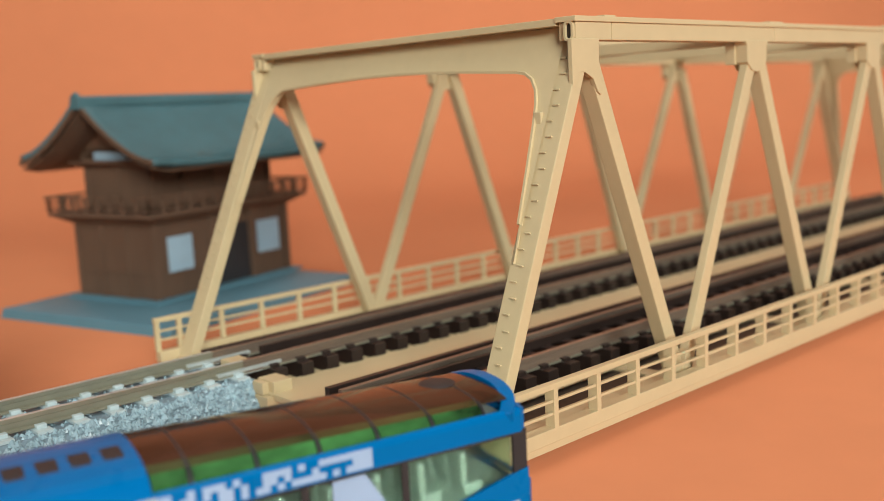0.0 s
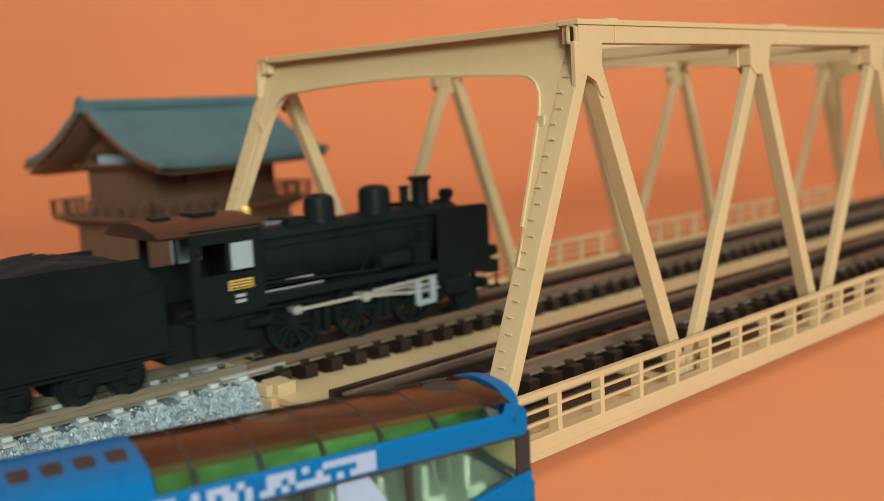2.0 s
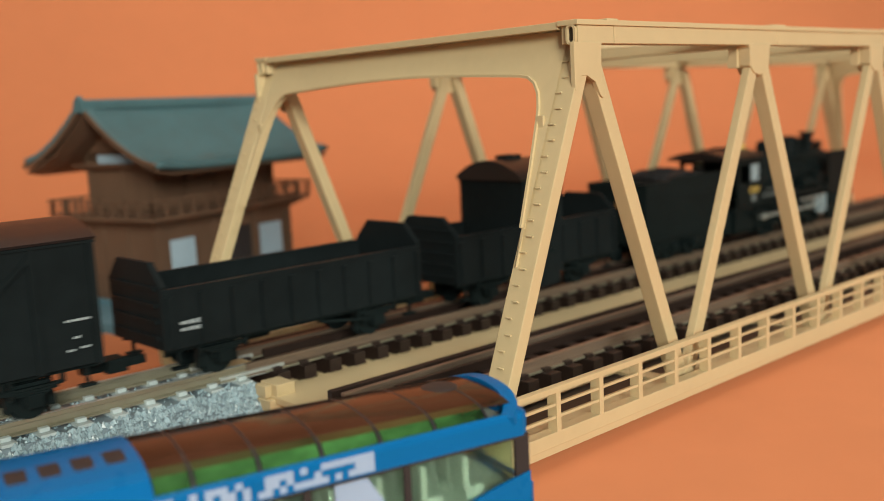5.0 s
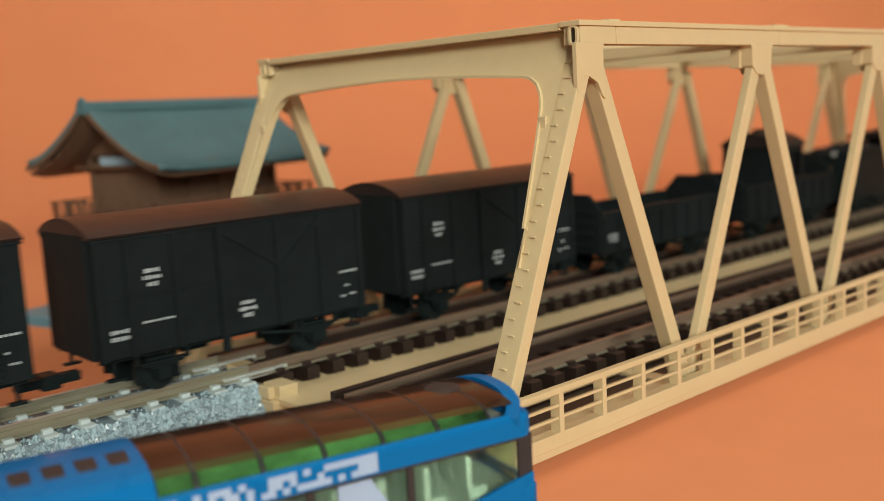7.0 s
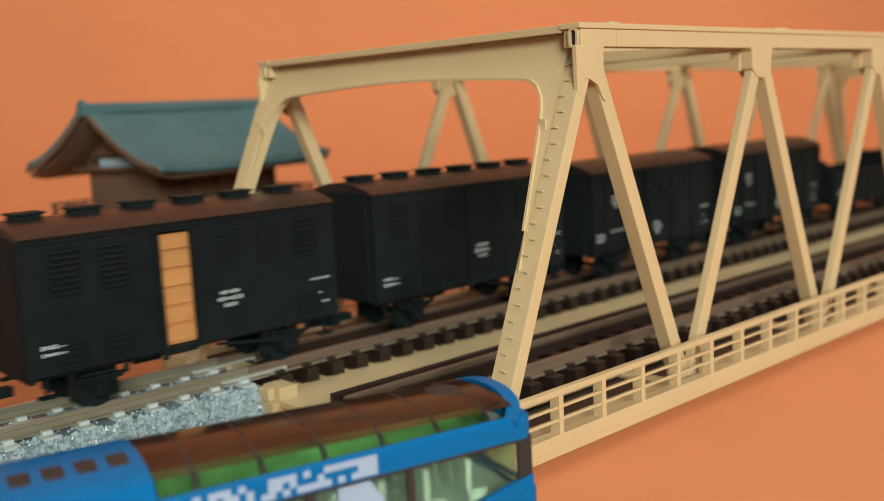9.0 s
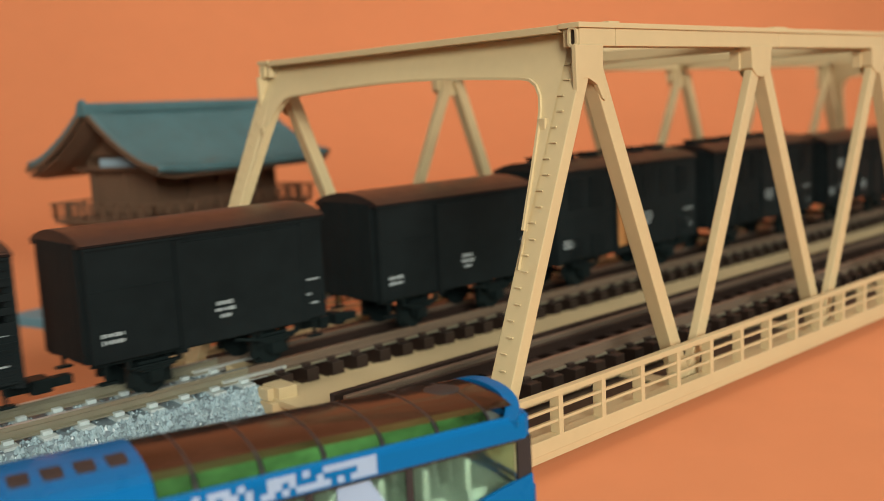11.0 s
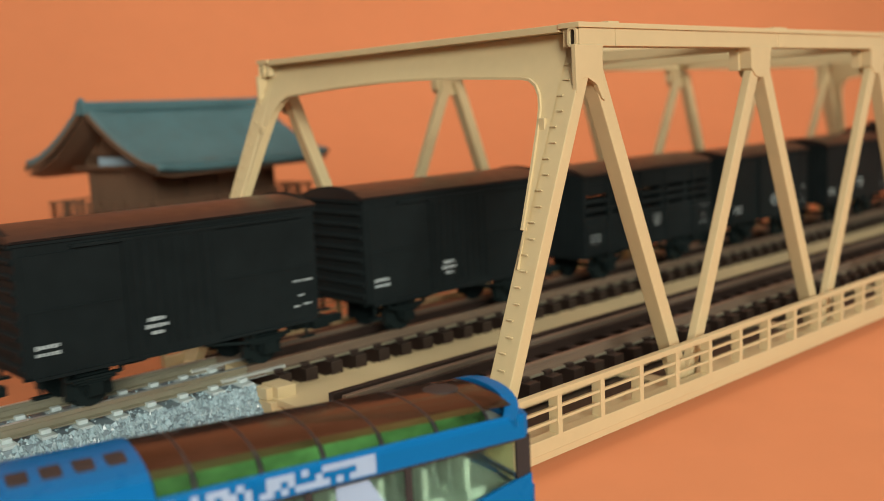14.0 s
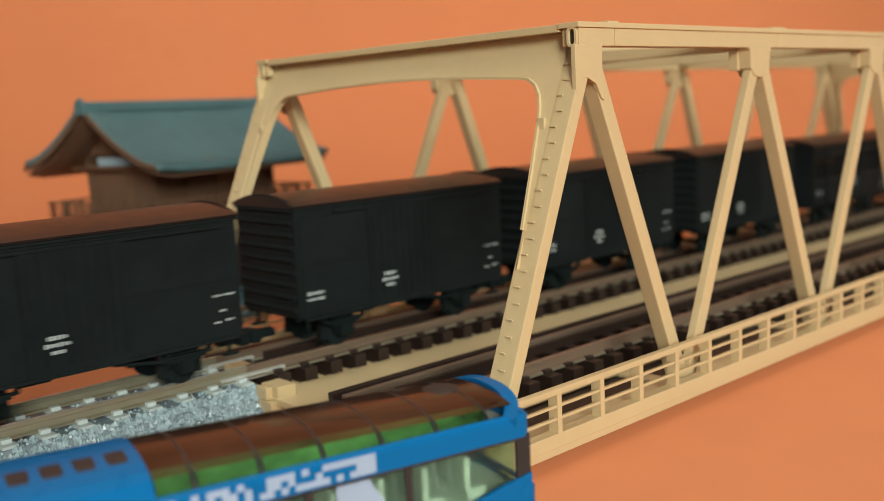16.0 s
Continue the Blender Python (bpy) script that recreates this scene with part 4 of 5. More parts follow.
    if style in ("louvred", "open"):
        for k in range(6):
            x = -h + 4.5 + (L - 9) * k / 5
            v = part("roof_vent", box(B(), x - 2.2, x + 2.2, -1.6, 1.6, eave + rise - 0.6, eave + rise + 0.5), M["wagon"], t, bevel=0.2)
            part("vent_cap", box(B(), x - 2.5, x + 2.5, -1.9, 1.9, eave + rise + 0.5, eave + rise + 0.85), M["wagon"], v, bevel=0.1)
    e = 0.18 if style == "ribbed" else 0.0
    g = [(-h + 3.4, z0 + 4.9, 3.6, 2, e), (h - 3.2, z0 + 7.6, 4.0, 1, e), (h - 3.6, z0 + 5.1, 1.2, 1, e), (h - 2.4, z0 + 3.5, 1.6, 1, e), (h - 4.6, z0 + 3.3, 1.2, 1, e)]
    g += {"braced": [(-15.4, z0 + 13.3, 3.2, 3), (-14.6, z0 + 5.6, 6.0, 1), (0.6, z0 + 5.6, 3.4, 3)], "ribbed": [(-5.2, z0 + 6.0, 3.8, 3, 0.6)],
          "louvred": [(0.8, z0 + 8.2, 4.2, 3, 0.3)], "open": [(5.4, z0 + 8.2, 4.6, 3, 0.3)], "slats": [(2.0, z0 + 7.4, 3.6, 3)], "plain": [(1.0, z0 + 6.6, 3.6, 3, 0.4)]}[style]
    prints(t, L, g)
    return t


def low_sides(t, L, top, x0, x1, z0=6.0):
    wa, hw = M["wagon"], 9.1
    for s in (-1, 1):
        part("side_board", box(B(), x0, x1, s * hw - 0.7 * (s > 0), s * hw + 0.7 * (s < 0), z0, top), wa, t, bevel=0.1)
        part("side_cap", box(B(), x0, x1, s * hw - 0.9 * (s > 0) - 0.2 * (s < 0), s * hw + 0.9 * (s < 0) + 0.2 * (s > 0), top - 0.5, top + 0.15), wa, t)
        n = max(2, int((x1 - x0) / 5.5))
        for k in range(n + 1):
            x = x0 + 0.6 + (x1 - x0 - 1.2) * k / n
            part("stake", box(B(), x - 0.45, x + 0.45, min(s * hw, s * (hw + 0.5)), max(s * hw, s * (hw + 0.5)), z0 + 0.5, top - 1.0), wa, t)


def gondola(L):
    t = thing("open_wagon", "black low-sided open wagon with raised end boards, empty", "wagon", "wagons of the goods train")
    underframe(t, L)
    h = L / 2
    low_sides(t, L, 15.4, -h, h)
    for s in (-1, 1):
        part("end_board", prism(B(), [(-9.0, 6.0), (9.0, 6.0), (9.0, 16.0), (5.5, 19.6), (-5.5, 19.6), (-9.0, 16.0)], "x", s * h - 0.5, s * h + 0.5), M["wagon"], t, bevel=0.1)
        for k in range(4):
            part("end_rib", box(B(), min(s * h, s * (h + 0.9)), max(s * h, s * (h + 0.9)), -7.5, 7.5, 7.5 + k * 2.6, 8.2 + k * 2.6), M["wagon"], t)
    prints(t, L, [(-h + 4, 10.0, 3.5, 2)])
    return t


def brake_gondola(L):
    t = thing("brake_wagon", "black open wagon with an arched-roof brake cabin in its middle", "wagon", "wagons of the goods train")
    underframe(t, L)
    wa = M["wagon"]
    h = L / 2
    c0, c1, ev = -6.0, 5.9, 25.6
    low_sides(t, L, 15.6, -h, c0)
    low_sides(t, L, 15.6, c1, h)
    for s in (-1, 1):
        part("end_board", prism(B(), [(-9.0, 6.0), (9.0, 6.0), (9.0, 15.8), (5.0, 19.4), (-5.0, 19.4), (-9.0, 15.8)], "x", s * h - 0.5, s * h + 0.5), wa, t, bevel=0.1)
        for k in range(5):
            part("end_rib", box(B(), min(s * h, s * (h + 0.8)), max(s * h, s * (h + 0.8)), -8.0, 8.0, 7.2 + k * 2.3, 7.8 + k * 2.3), wa, t)
        # cabin side with window and half door
        y0, y1 = (8.5, 9.3) if s > 0 else (-9.3, -8.5)
        cab = part("cabin_side", box(B(), c0, c1, y0, y1, 4.6, 16.2), wa, t)
        for a, b in ((c0, c0 + 1.0), (-0.2, 1.2), (4.6, c1)):
            part("cabin_pillar", box(B(), a, b, y0, y1, 16.2, 23.4), wa, t)
        part("cabin_lintel", box(B(), c0, c1, y0, y1, 23.4, ev), wa, t)
        part("step", box(B(), c0 + 1, c1 - 1, y0, y1, 2.0, 4.6), wa, t)
        part("hand_hold", box(B(), 1.8, 4.4, y0 - 0.2, y1 + 0.2, 9.2, 9.9), M["black"], t)
        xx = c0 if s < 0 else c1
        part("cabin_end", prism(B(), [(-9.2, 6)] + roof_outline(9.2, ev, 3.4) + [(9.2, 6)], "x", xx - 0.4, xx + 0.4), wa, t)
    # black block added inside so no light shows through the cabin windows
    part("cabin_light_block", box(B(), c0 + 0.5, c1 - 0.5, -5.5, 5.5, 6.3, ev - 0.3), M["black"], t)
    o = roof_outline(9.7, ev - 0.1, 3.7, 14)
    part("cabin_roof", prism(B(), o + [(9.4, ev - 0.6), (-9.4, ev - 0.6)], "x", c0 - 1.0, c1 + 1.0), M["wagon_roof"], t, "dark arched cabin roof", smooth=True)
    part("roof_vent", box(B(), -2.5, 2.0, -1.8, 1.8, ev + 3.2, ev + 4.4), wa, t, bevel=0.2)
    return t


def engine():
    t = thing("steam_locomotive", "matte black steam locomotive with smoke deflectors and steel side rods", "locomotive")
    bk = M["black"]
    zb, rb = 16.4, 5.6
    bo = part("boiler", rod(B(), (-27, 0, zb), (23.5, 0, zb), rb, 32), bk, t, smooth=True)
    for x in (-24, -16, -8, 0, 8, 14):
        part("boiler_band", rod(B(), (x - 0.3, 0, zb), (x + 0.3, 0, zb), rb + 0.12, 32), bk, bo, smooth=True)
    for s in (-1, 1):
        part("handrail", rod(B(), (-26, s * 5.3, zb + 2.6), (14, s * 5.3, zb + 2.6), 0.2, 6), bk, bo)
        part("pipe", rod(B(), (-26, s * 4.5, zb + 4.0), (16, s * 4.5, zb + 4.0), 0.28, 6), bk, bo)
        for k in range(4):
            part("pipe", rod(B(), (-26, s * 6.3, zb - 2.6 - k * 0.7), (-16 + k, s * 6.3, zb - 2.6 - k * 0.7), 0.16, 6), M["steel"] if k in (1, 3) else bk, bo)
    part("smokebox_door", rod(B(), (23.5, 0, zb), (24.8, 0, zb), 4.9, 28, 4.2), bk, t, smooth=True)
    part("headlamp", rod(B(), (22.4, 0, zb + 7.0), (24.6, 0, zb + 7.0), 1.1, 14), bk, t, "round headlamp")
    part("lamp_bracket", box(B(), 20.4, 24.0, -0.8, 0.8, zb + 4.6, zb + 6.1), bk, t)
    part("chimney", lathe(B(), [(2.6, 20.8), (2.0, 21.8), (1.75, 22.5), (1.75, 26.6), (2.4, 27.0), (2.4, 27.6), (1.7, 27.6)], (16.5, 0)), bk, t, smooth=True)
    part("stack_pipe", lathe(B(), [(0.9, 21), (0.9, 25.6), (1.1, 25.6), (1.1, 26.0)], (12.6, 0.4), 12), bk, t, smooth=True)
    part("sand_dome", lathe(B(), [(4.2, 20.0), (3.3, 21.4), (3.1, 22.2), (3.1, 25.3), (2.8, 26.3), (2.0, 26.8), (0.5, 27.0)], (4.7, 0)), bk, t, smooth=True)
    part("steam_dome", lathe(B(), [(4.0, 20.0), (3.1, 21.4), (2.9, 22.2), (2.9, 24.8), (2.6, 25.9), (1.8, 26.4), (0.5, 26.6)], (-8.3, 0)), bk, t, smooth=True)
    part("whistle", lathe(B(), [(0.6, 21.5), (0.6, 24.5), (0.9, 24.6), (0.9, 25.6), (0.3, 26.2)], (-25.0, -2.0), 10), M["brass"], t, "brass whistle", smooth=True)
    part("turbine", box(B(), -17, -13.5, -2.6, -0.4, 21.2, 23.2), bk, t, bevel=0.3)
    part("valve", rod(B(), (-12.5, -1.6, 22.6), (-20, -1.0, 23.2), 0.3, 6), bk, t)
    # running boards
    for s in (-1, 1):
        y0, y1 = (4.5, 8.6) if s > 0 else (-8.6, -4.5)
        part("running_board", box(B(), -27, 20, y0, y1, 10.9, 11.5), bk, t)
        part("valance", box(B(), -27, 14, s * 8.6 - 0.2, s * 8.6 + 0.2, 10.2, 11.5), bk, t)
        part("smoke_deflector", prism(B(), [(12.4, 9.6), (15.2, 9.6), (15.6, 8.2), (25.6, 8.0), (26.4, 8.8), (26.4, 20.8), (25.6, 21.6), (12.4, 22.0)], "y", s * 8.9 - 0.22, s * 8.9 + 0.22), bk, t, "flat black smoke deflector", bevel=0.08)
        part("air_tank", rod(B(), (-1, s * 7.0, 13.2), (6, s * 7.0, 13.2), 1.5, 14), bk, t, smooth=True)
        part("pump", box(B(), 7.0, 11.0, s * 7.2 - 1.2, s * 7.2 + 1.2, 11.5, 15.6), bk, t, bevel=0.4)
        part("cylinder", rod(B(), (13.5, s * 7.2, 6.4), (20.5, s * 7.2, 6.4), 2.4, 18), bk, t, smooth=True)
        part("valve_chest", rod(B(), (13.8, s * 7.2, 9.3), (20.2, s * 7.2, 9.3), 1.4, 14), bk, t, smooth=True)
        part("crosshead_guide", box(B(), 5.8, 13.5, s * 7.6 - 0.3, s * 7.6 + 0.3, 7.2, 7.7), M["steel"], t)
        part("crosshead_frame", box(B(), 6.6, 7.8, s * 8.5 - 0.4, s * 8.5 + 0.4, 4.2, 9.0), M["hanger"], t, "pale blue-grey crosshead hanger", bevel=0.15)
        part("crosshead_frame", box(B(), 10.2, 11.6, s * 8.5 - 0.4, s * 8.5 + 0.4, 4.0, 9.2), M["hanger"], t, "pale blue-grey crosshead hanger", bevel=0.15)
        part("crosshead_foot", box(B(), 6.8, 11.4, s * 8.5 - 0.3, s * 8.5 + 0.3, 3.9, 4.9), M["hanger"], t, "pale blue-grey crosshead hanger")
        part("slide_bar", box(B(), 4.6, 12.8, s * 8.2 - 0.25, s * 8.2 + 0.25, 6.4, 6.8), M["steel"], t)
        part("hand_rail", rod(B(), (13.0, s * 8.8, 5.8), (26.5, s * 8.8, 6.4), 0.16, 6), bk, t)
        part("valve_cover", prism(B(), [(12.6, 4.6), (19.6, 4.6), (20.4, 7.0), (19.8, 10.4), (14.6, 10.6), (12.8, 9.4)], "y", s * 8.0 - 0.6, s * 8.0 + 0.6), bk, t, bevel=0.3)
        part("valve_rod", beam(B(), (-4, s * 8.6, 8.6), (12, s * 8.6, 9.0), 0.3, 0.5), M["steel"], t)
        part("steam_pipe", rod(B(), (17, s * 4.5, 17), (17, s * 6.8, 10), 0.9, 10), bk, t, smooth=True)
        part("lamp_iron", rod(B(), (28.4, s * 6.6, 11.4), (30.2, s * 6.6, 11.4), 1.2, 14), bk, t, "round marker lamp")
        part("lens", rod(B(), (30.2, s * 6.6, 11.4), (30.4, s * 6.6, 11.4), 0.8, 12), M["brass"], t)
        part("stanchion", rod(B(), (29.2, s * 7.9, 4.2), (29.2, s * 7.9, 9.0), 0.25, 6), bk, t)
        part("step_tread", box(B(), 27.6, 30.2, s * 7.6 - 0.7, s * 7.6 + 0.7, 4.0, 4.4), bk, t)
        part("guard_iron", box(B(), 25.0, 25.8, s * 5 - 0.4, s * 5 + 0.4, 1.2, 8), bk, t)
    part("frame", box(B(), -40, 24, -4.3, 4.3, 3.4, 10.6), bk, t)
    part("ash_pan", box(B(), -33, -13, -4.4, 4.4, 1.6, 3.5), bk, t)
    part("rear_frame", box(B(), -44, -27.5, -6.8, 6.8, 3.2, 9.3), bk, t)
    for s in (-1, 1):
        part("injector", rod(B(), (-30, s * 8.0, 7.4), (-25.5, s * 8.0, 7.4), 0.8, 10), bk, t)
        part("pipe", rod(B(), (-27, s * 8.3, 9.4), (-14, s * 8.3, 9.0), 0.25, 6), bk, t)
        for x in (-12.4, 1.5):
            part("brake_shoe", box(B(), x - 0.6, x + 0.6, s * 5.6 - 0.6, s * 5.6 + 0.6, 2.6, 7.5), bk, t)
        part("sand_pipe", rod(B(), (4.7, s * 3.0, 22), (-1.0, s * 5.9, 12), 0.25, 6), bk, t)
        part("sand_pipe", rod(B(), (3.4, s * 3.0, 22), (-4.0, s * 5.9, 12), 0.25, 6), bk, t)
        part("reach_rod", beam(B(), (-26, s * 6.8, 13.3), (1, s * 7.6, 12.0), 0.25, 0.5), bk, t)
        part("clack_valve", rod(B(), (10.5, s * 5.2, zb + 1), (10.5, s * 6.4, zb + 1), 0.7, 10), bk, t)
    part("buffer_beam", box(B(), 26, 29.4, -8.6, 8.6, 7.2, 9.8), bk, t, bevel=0.2)
    part("front_step", box(B(), 24.5, 28.4, -6.4, 6.4, 9.7, 12.6), bk, t, bevel=0.3)
    part("front_lever", beam(B(), (29.6, -7.4, 8.8), (29.6, 7.4, 8.8), 0.4, 0.4, (1, 0, 0)), bk, t)
    part("front_deck", box(B(), 19, 27.5, -8.4, 8.4, 9.9, 10.4), bk, t)
    coupler(t, 27.5, 1)
    # cab
    cr = part("cab_front", prism(B(), [(-8.8, 9.8)] + roof_outline(8.8, 23.4, 1.8) + [(8.8, 9.8)], "x", -27.2, -26.4), bk, t)
    for s in (-1, 1):
        y0, y1 = (8.4, 9.0) if s > 0 else (-9.0, -8.4)
        for nm, a in (("cab_side", (-39.6, -26.6, 9.8, 16.4)), ("cab_pillar", (-39.6, -38.0, 16.4, 21.4)), ("cab_pillar", (-28.2, -26.6, 16.4, 21.4)), ("cab_lintel", (-39.6, -26.6, 21.4, 23.8)), ("cab_pillar", (-33.3, -32.7, 16.4, 21.4))):
            part(nm, box(B(), a[0], a[1], y0, y1, a[2], a[3]), bk, t)
        part("sliding_window", box(B(), -32.7, -28.2, y0 + 0.2, y1 - 0.2, 16.4, 21.4), M["window"], t, "pale cab window glass")
        # added sheet: the pale look of the window glass put into its colour
        part("cab_pane_sheet", box(B(), -32.4, -28.4, y0 + 0.15 if s < 0 else y0, y0 + 0.4, 16.8, 21.2), M["hanger"], t, "added pale sheet for the look of the cab window glass")
        pl = part("number_plate", box(B(), -33.4, -28.9, min(s * 9.0, s * 9.2), max(s * 9.0, s * 9.2), 13.6, 15.2), M["brass"], t, "brass plate", bevel=0.05)
        for k in range(3):
            part("plate_bar", box(B(), -33.1, -29.2, min(s * 9.2, s * 9.25), max(s * 9.2, s * 9.25), 13.78 + k * 0.48, 13.96 + k * 0.48), bk, pl)
        for k in range(2):
            part("print_bar", box(B(), -32.2, -30.4, min(s * 9.0, s * 9.06), max(s * 9.0, s * 9.06), 12.3 - k * 0.9, 12.8 - k * 0.9), M["white"], t, "pale lettering bar")
        part("cab_steps", box(B(), -39.5, -36.5, s * 7.5 - 0.8, s * 7.5 + 0.8, 3.5, 9.8), bk, t)
    o = roof_outline(9.4, 23.4, 2.0, 14)
    part("cab_roof", prism(B(), o + [(9.2, 23.0), (-9.2, 23.0)], "x", -45.0, -26.0), M["wagon_roof"], t, "dark arched cab roof", smooth=True)
    part("roof_hatch", box(B(), -35, -30.5, -2.2, 2.2, 25.2, 25.9), bk, t, bevel=0.2)
    part("roof_hatch", box(B(), -41.5, -38.5, -1.6, 1.6, 25.2, 25.8), bk, t, bevel=0.2)
    part("cab_floor", box(B(), -41, -26.5, -8.4, 8.4, 9.2, 9.9), bk, t)
    # driving wheels with spokes, and rods
    for x in (8.2, -5.2, -19.6):
        ob = part("driving_wheel", rod(B(), (0, -6.3, 0), (0, 6.3, 0), 1.2, 14), bk, t, "black spoked driving wheelset")
        for s in (-1, 1):
            bm, n = B(), 28
            y0, y1 = s * 4.7, s * 6.1
            rings = [[bm.verts.new((r * math.cos(2 * math.pi * i / n), y, r * math.sin(2 * math.pi * i / n))) for i in range(n)] for r, y in ((5.4, y0), (5.4, y1), (4.5, y1), (4.5, y0))]
            for a, b in zip(rings, rings[1:] + rings[:1]):
                for i in range(n):
                    bm.faces.new((a[i], a[(i + 1) % n], b[(i + 1) % n], b[i]))
            part("tyre", bm, bk, ob)
            for k in range(12):
                w = 2 * math.pi * k / 12
                part("spoke", beam(B(), (0.9 * math.cos(w), (y0 + y1) / 2, 0.9 * math.sin(w)), (4.7 * math.cos(w), (y0 + y1) / 2, 4.7 * math.sin(w)), 0.7, 0.5), bk, ob)
            part("crank_pin", rod(B(), (2.3, s * 4.9, 0), (2.3, y1 + s * 1.0, 0), 0.7, 10), M["steel"], ob)
        ob.location = Vector((x, 0, 5.4)) * MM
        WHEELS.append((ob, 5.4, x))
    wheelset(t, 22.4, 3.2)
    for s in (-1, 1):
        bm = B()
        beam(bm, (-19.6, s * 6.9, 0), (8.2, s * 6.9, 0), 0.4, 0.6)
        for x in (8.2, -5.2, -19.6):
            rod(bm, (x, s * 6.6, 0), (x, s * 7.2, 0), 0.85, 14)
        RODS.append(part("coupling_rod", bm, M["steel"], t, "bright steel coupling rod", bevel=0.05))
        bm = B()
        beam(bm, (0, s * 7.8, 0), (15.8, s * 7.8, 0), 0.4, 0.5)
        rod(bm, (0, s * 7.4, 0), (0, s * 8.2, 0), 0.95, 14)
        MAIN_RODS.append(part("connecting_rod", bm, M["steel"], t, "bright steel connecting rod", bevel=0.05))
    return t


RODS, MAIN_RODS = [], []


def tender():
    t = thing("tender", "matte black locomotive tender heaped with coal", "tender", at=(0, 0, 0))
    bk = M["black"]
    h = 18.2
    part("tank", prism(B(), [(-h, 6.0), (h, 6.0), (h, 16.5), (h - 3.5, 20.0), (-6.5, 20.1), (-7.5, 19.3), (-h, 19.2)], "y", -8.8, 8.8), bk, t, bevel=0.2)
    part("coal_bed", prism(B(), [(-7, 19.5), (h - 4, 19.5), (h - 5, 20.3), (9, 21.0), (2, 21.9), (-3, 21.2), (-7, 20.0)], "y", -7.2, 7.2), M["coal"], t, "black coal bed", bevel=0.5)
    for y in (-8.6, 8.6):
        part("tank_rim", prism(B(), [(-h, 19.1), (-7.5, 19.1), (-6.5, 20.0), (h - 3.5, 19.9), (h - 3.3, 20.9), (-6.8, 21.0), (-7.9, 20.2), (-h, 20.2)], "y", y - 0.2, y + 0.2), bk, t)
    part("tank_rim", box(B(), -h, -h + 0.4, -8.4, 8.4, 19.1, 20.2), bk, t)
    part("water_hatch", lathe(B(), [(1.9, 19.0), (1.9, 20.0), (1.5, 20.3), (0.4, 20.4)], (-12.5, 1.5), 18), bk, t, smooth=True)
    for y in (-8.8, 8.8):
        part("tank_bead", box(B(), -h, h - 0.6, y - 0.12, y + 0.12, 15.6, 15.9), bk, t)
        part("tank_skirt", box(B(), -h, h, y - 0.15, y + 0.15, 6.0, 6.5), bk, t)
    rnd = random.Random(11)
    heap = B()
    for k in range(900):
        x, y = rnd.uniform(-7, h - 4), rnd.uniform(-7.6, 7.6)
        z = 19.9 + 2.4 * max(0.0, 1 - abs(x - 2) / 12) ** 0.8 * max(0.0, 1 - (y / 8) ** 2)
        r = rnd.uniform(0.35, 0.8)
        a = rnd.random() * 6.28
        low = [heap.verts.new((x + r * math.cos(a + j * 1.57) * rnd.uniform(0.7, 1.2), y + r * math.sin(a + j * 1.57) * rnd.uniform(0.7, 1.2), z - 0.3 + rnd.uniform(-0.1, 0.2))) for j in range(4)]
        tip = heap.verts.new((x + rnd.uniform(-0.3, 0.3), y + rnd.uniform(-0.3, 0.3), z + r * rnd.uniform(0.5, 0.9)))
        for j in range(4):
            heap.faces.new((low[j], low[(j + 1) % 4], tip))
    tagged(part("coal", heap, M["coal"], t, "heap of black coal lumps"), kind="stuff")
    for s in (-1, 1):
        for x in (-12.5, -4.8, 4.8, 12.5):
            part("axle_box", box(B(), x - 1.1, x + 1.1, s * 7.2 - 0.8, s * 7.2 + 0.8, 2.0, 4.2), bk, t, bevel=0.2)
        for x in (-8.6, 8.6):
            part("bogie_frame", prism(B(), [(x - 6, 3.4), (x - 2, 3.0), (x + 2, 3.0), (x + 6, 3.4), (x + 5.6, 5.2), (x - 5.6, 5.2)], "y", s * 6.6 - 0.5, s * 6.6 + 0.5), bk, t)
    part("back_ladder", box(B(), -h - 0.3, -h, 3.0, 5.0, 6, 17), bk, t)
    part("back_plate", box(B(), -h - 0.25, -h, -2.6, 0.0, 14.4, 15.8), M["wood"], t, "dull brown plate")
    part("back_lamp", rod(B(), (-h - 0.4, -3.5, 20.0), (-h + 0.8, -3.5, 20.0), 0.8, 14), M["steel"], t, "round tail lamp")
    part("underframe", box(B(), -h + 0.5, h + 2, -7.6, 7.6, 4.9, 6.1), bk, t)
    for x in (-12.5, -4.8, 4.8, 12.5):
        wheelset(t, x, 2.9)
    coupler(t, -h, -1)
    part("fall_plate", box(B(), h, h + 5, -5, 5, 8.6, 9.2), bk, t)
    return t


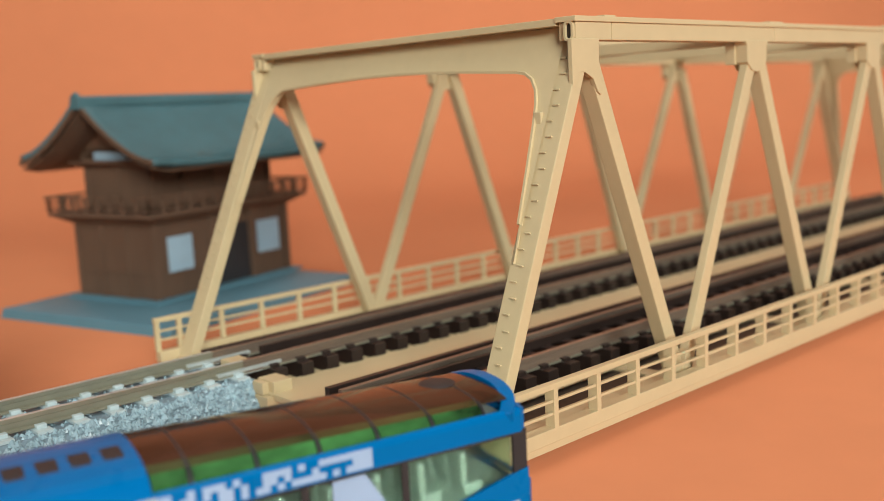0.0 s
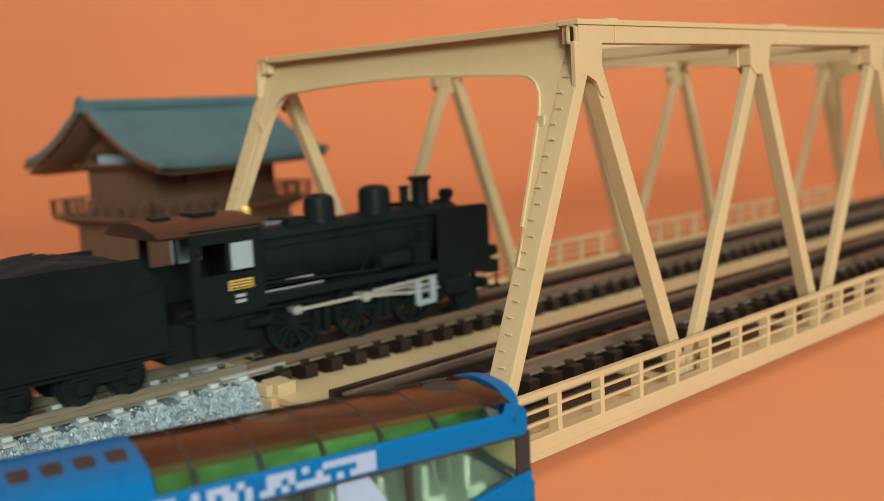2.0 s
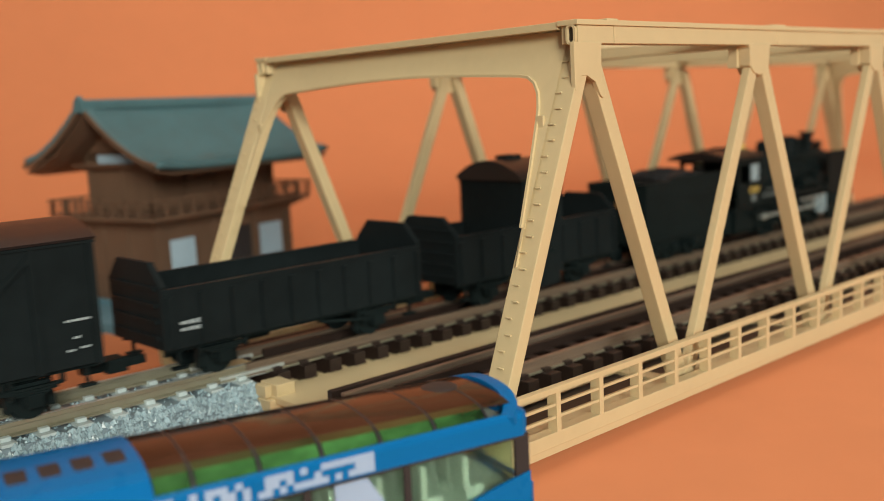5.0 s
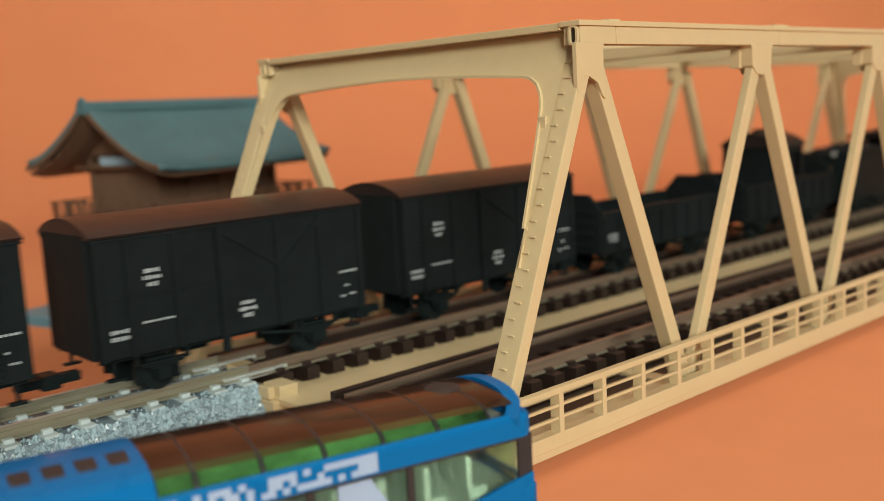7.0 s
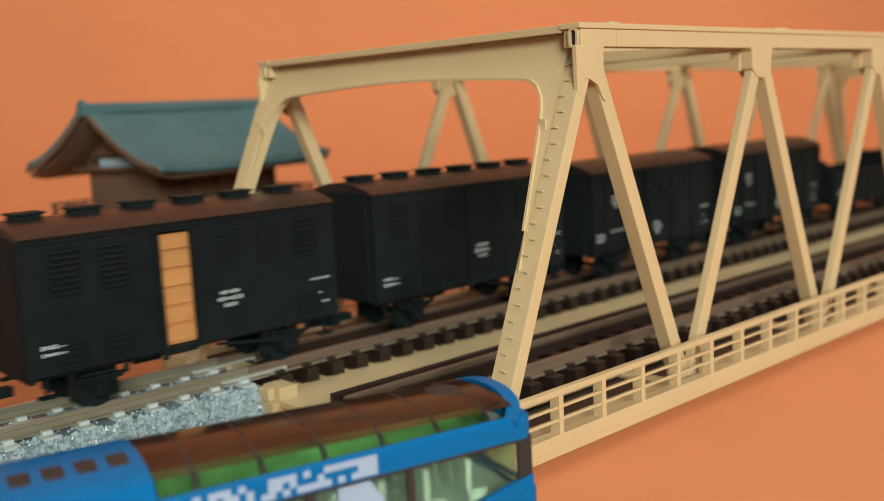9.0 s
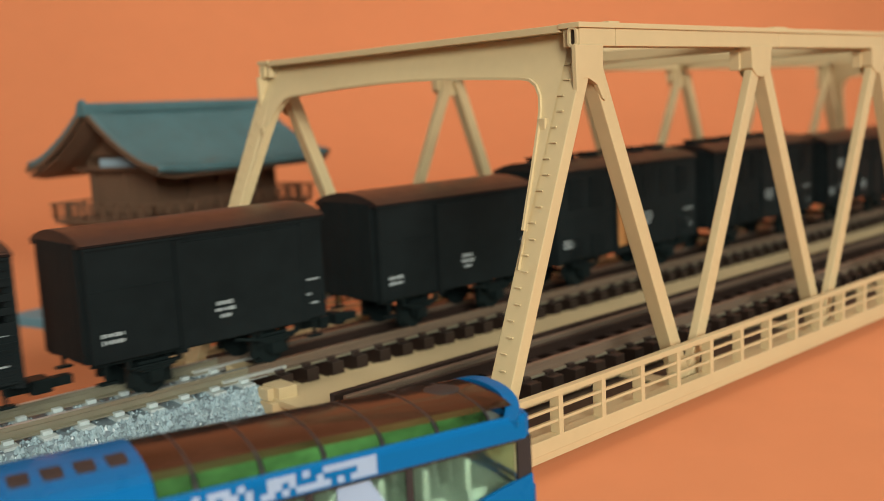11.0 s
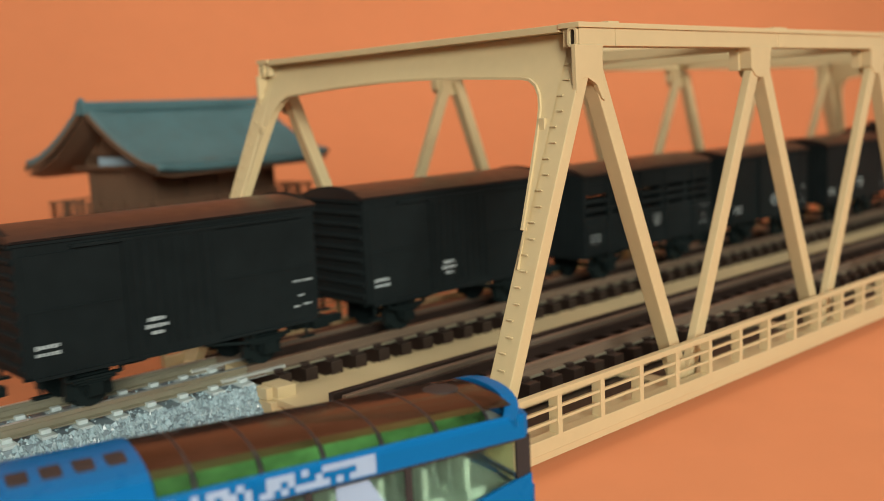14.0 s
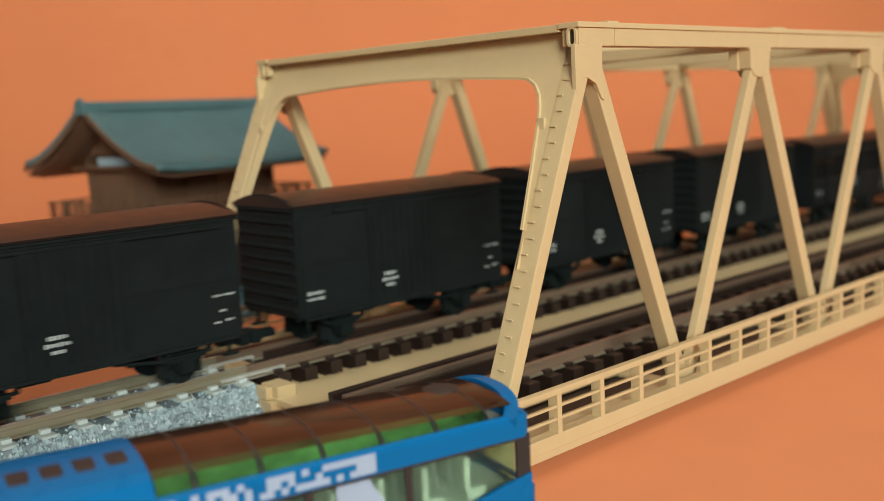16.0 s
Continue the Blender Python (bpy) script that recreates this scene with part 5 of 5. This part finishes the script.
def train():
    TRAIN.append((engine(), 0.0))
    TRAIN.append((tender(), -62.5))
    TRAIN.append((brake_gondola(50.0), -118.5))
    TRAIN.append((gondola(52.0), -180.0))
    for o in (-240.7, -299.4):
        TRAIN.append((boxcar("black covered goods wagon with diagonal side braces and white lettering", 48.8, 25.4, "braced"), o))
    TRAIN.append((boxcar("black louvred livestock wagon with row of roof vents", 52.4, 26.8, "louvred"), -359.7))
    TRAIN.append((boxcar("black louvred wagon with sliding door open on orange boards", 52.8, 26.6, "open"), -421.6))
    TRAIN.append((boxcar("short black covered wagon with plain closed door", 41.4, 24.8, "plain"), -477.0))
    pl = boxcar("short black covered wagon with plain closed door", 41.9, 24.6, "plain")
    TRAIN.append((pl, -531.2))
    TRAIN.append((boxcar("black slatted livestock wagon with open upper sides", 50.8, 25.0, "slats"), -587.6))
    for o in (-650.4, -711.2, -772.8, -834.0, -895.0):
        TRAIN.append((boxcar("black covered wagon with ribbed ends and sliding doors", 50.0, 26.3, "ribbed"), o))


# seconds, travel of the train in mm
TRAVEL = [(0.0, -75.5), (0.5, -50.2), (1.0, -24.6), (1.5, 0.6), (2.0, 26.2), (2.5, 51.0), (3.0, 76.6), (3.5, 103.5), (4.0, 132.7), (4.2, 144.0), (5.2, 198.6),
          (6.3, 258.8), (6.5, 269.5), (7.0, 294.5), (7.5, 321.4), (8.0, 349.2), (8.5, 379.8), (9.0, 408.7), (9.2, 420.3), (10.2, 477.0), (11.3, 539.3),
          (11.5, 551.7), (12.0, 584.2), (12.5, 612.7), (13.0, 640.3), (13.5, 668.3), (14.0, 696.2), (14.5, 723.2), (15.0, 749.3), (15.5, 777.3), (16.0, 803.9)]


def travel(t):
    for (a, p), (b, q) in zip(TRAVEL, TRAVEL[1:]):
        if t <= b:
            return p + (q - p) * (t - a) / (b - a)
    return TRAVEL[-1][1]


def motions():
    walk(cam, [(r[0], eye_pose(*r[1:])) for r in PATH], WARMTH)
    for ob, off in TRAIN:
        walk(ob, [(t, pose((s + off) * MM, YF * MM, RAIL * MM)) for t, s in TRAVEL])
    steps = [k / 10 for k in range(161)]
    for ob, r, x in WHEELS:
        fine = steps if r > 5 else [k / 15 for k in range(241)]
        walk(ob, [(t, pose(x * MM, 0, r * MM, 0, math.degrees(travel(t) / r), 0)) for t in fine])
    for s, (a, b) in enumerate(zip(RODS, MAIN_RODS)):
        ra, rb = [], []
        for t in steps:
            w = travel(t) / 5.4
            px, pz = 2.3 * math.cos(w), -2.3 * math.sin(w)
            ra.append((t, pose(px * MM, 0, (5.4 + pz) * MM)))
            rb.append((t, pose((-5.2 + px) * MM, 0, (5.4 + pz) * MM, 0, -math.degrees(math.asin((0.8 - pz) / 15.8)), 0)))
        walk(a, ra)
        walk(b, rb)


setting()
bridge()
roadbed("track_section", "grey ballasted model track with nickel silver rails", -1000, -2.9, YF, (-125, 0))
roadbed("track_section", "grey ballasted model track with nickel silver rails", LEN + 3.2, 1000, YF)
gatehouse()
coach()
train()
motions()
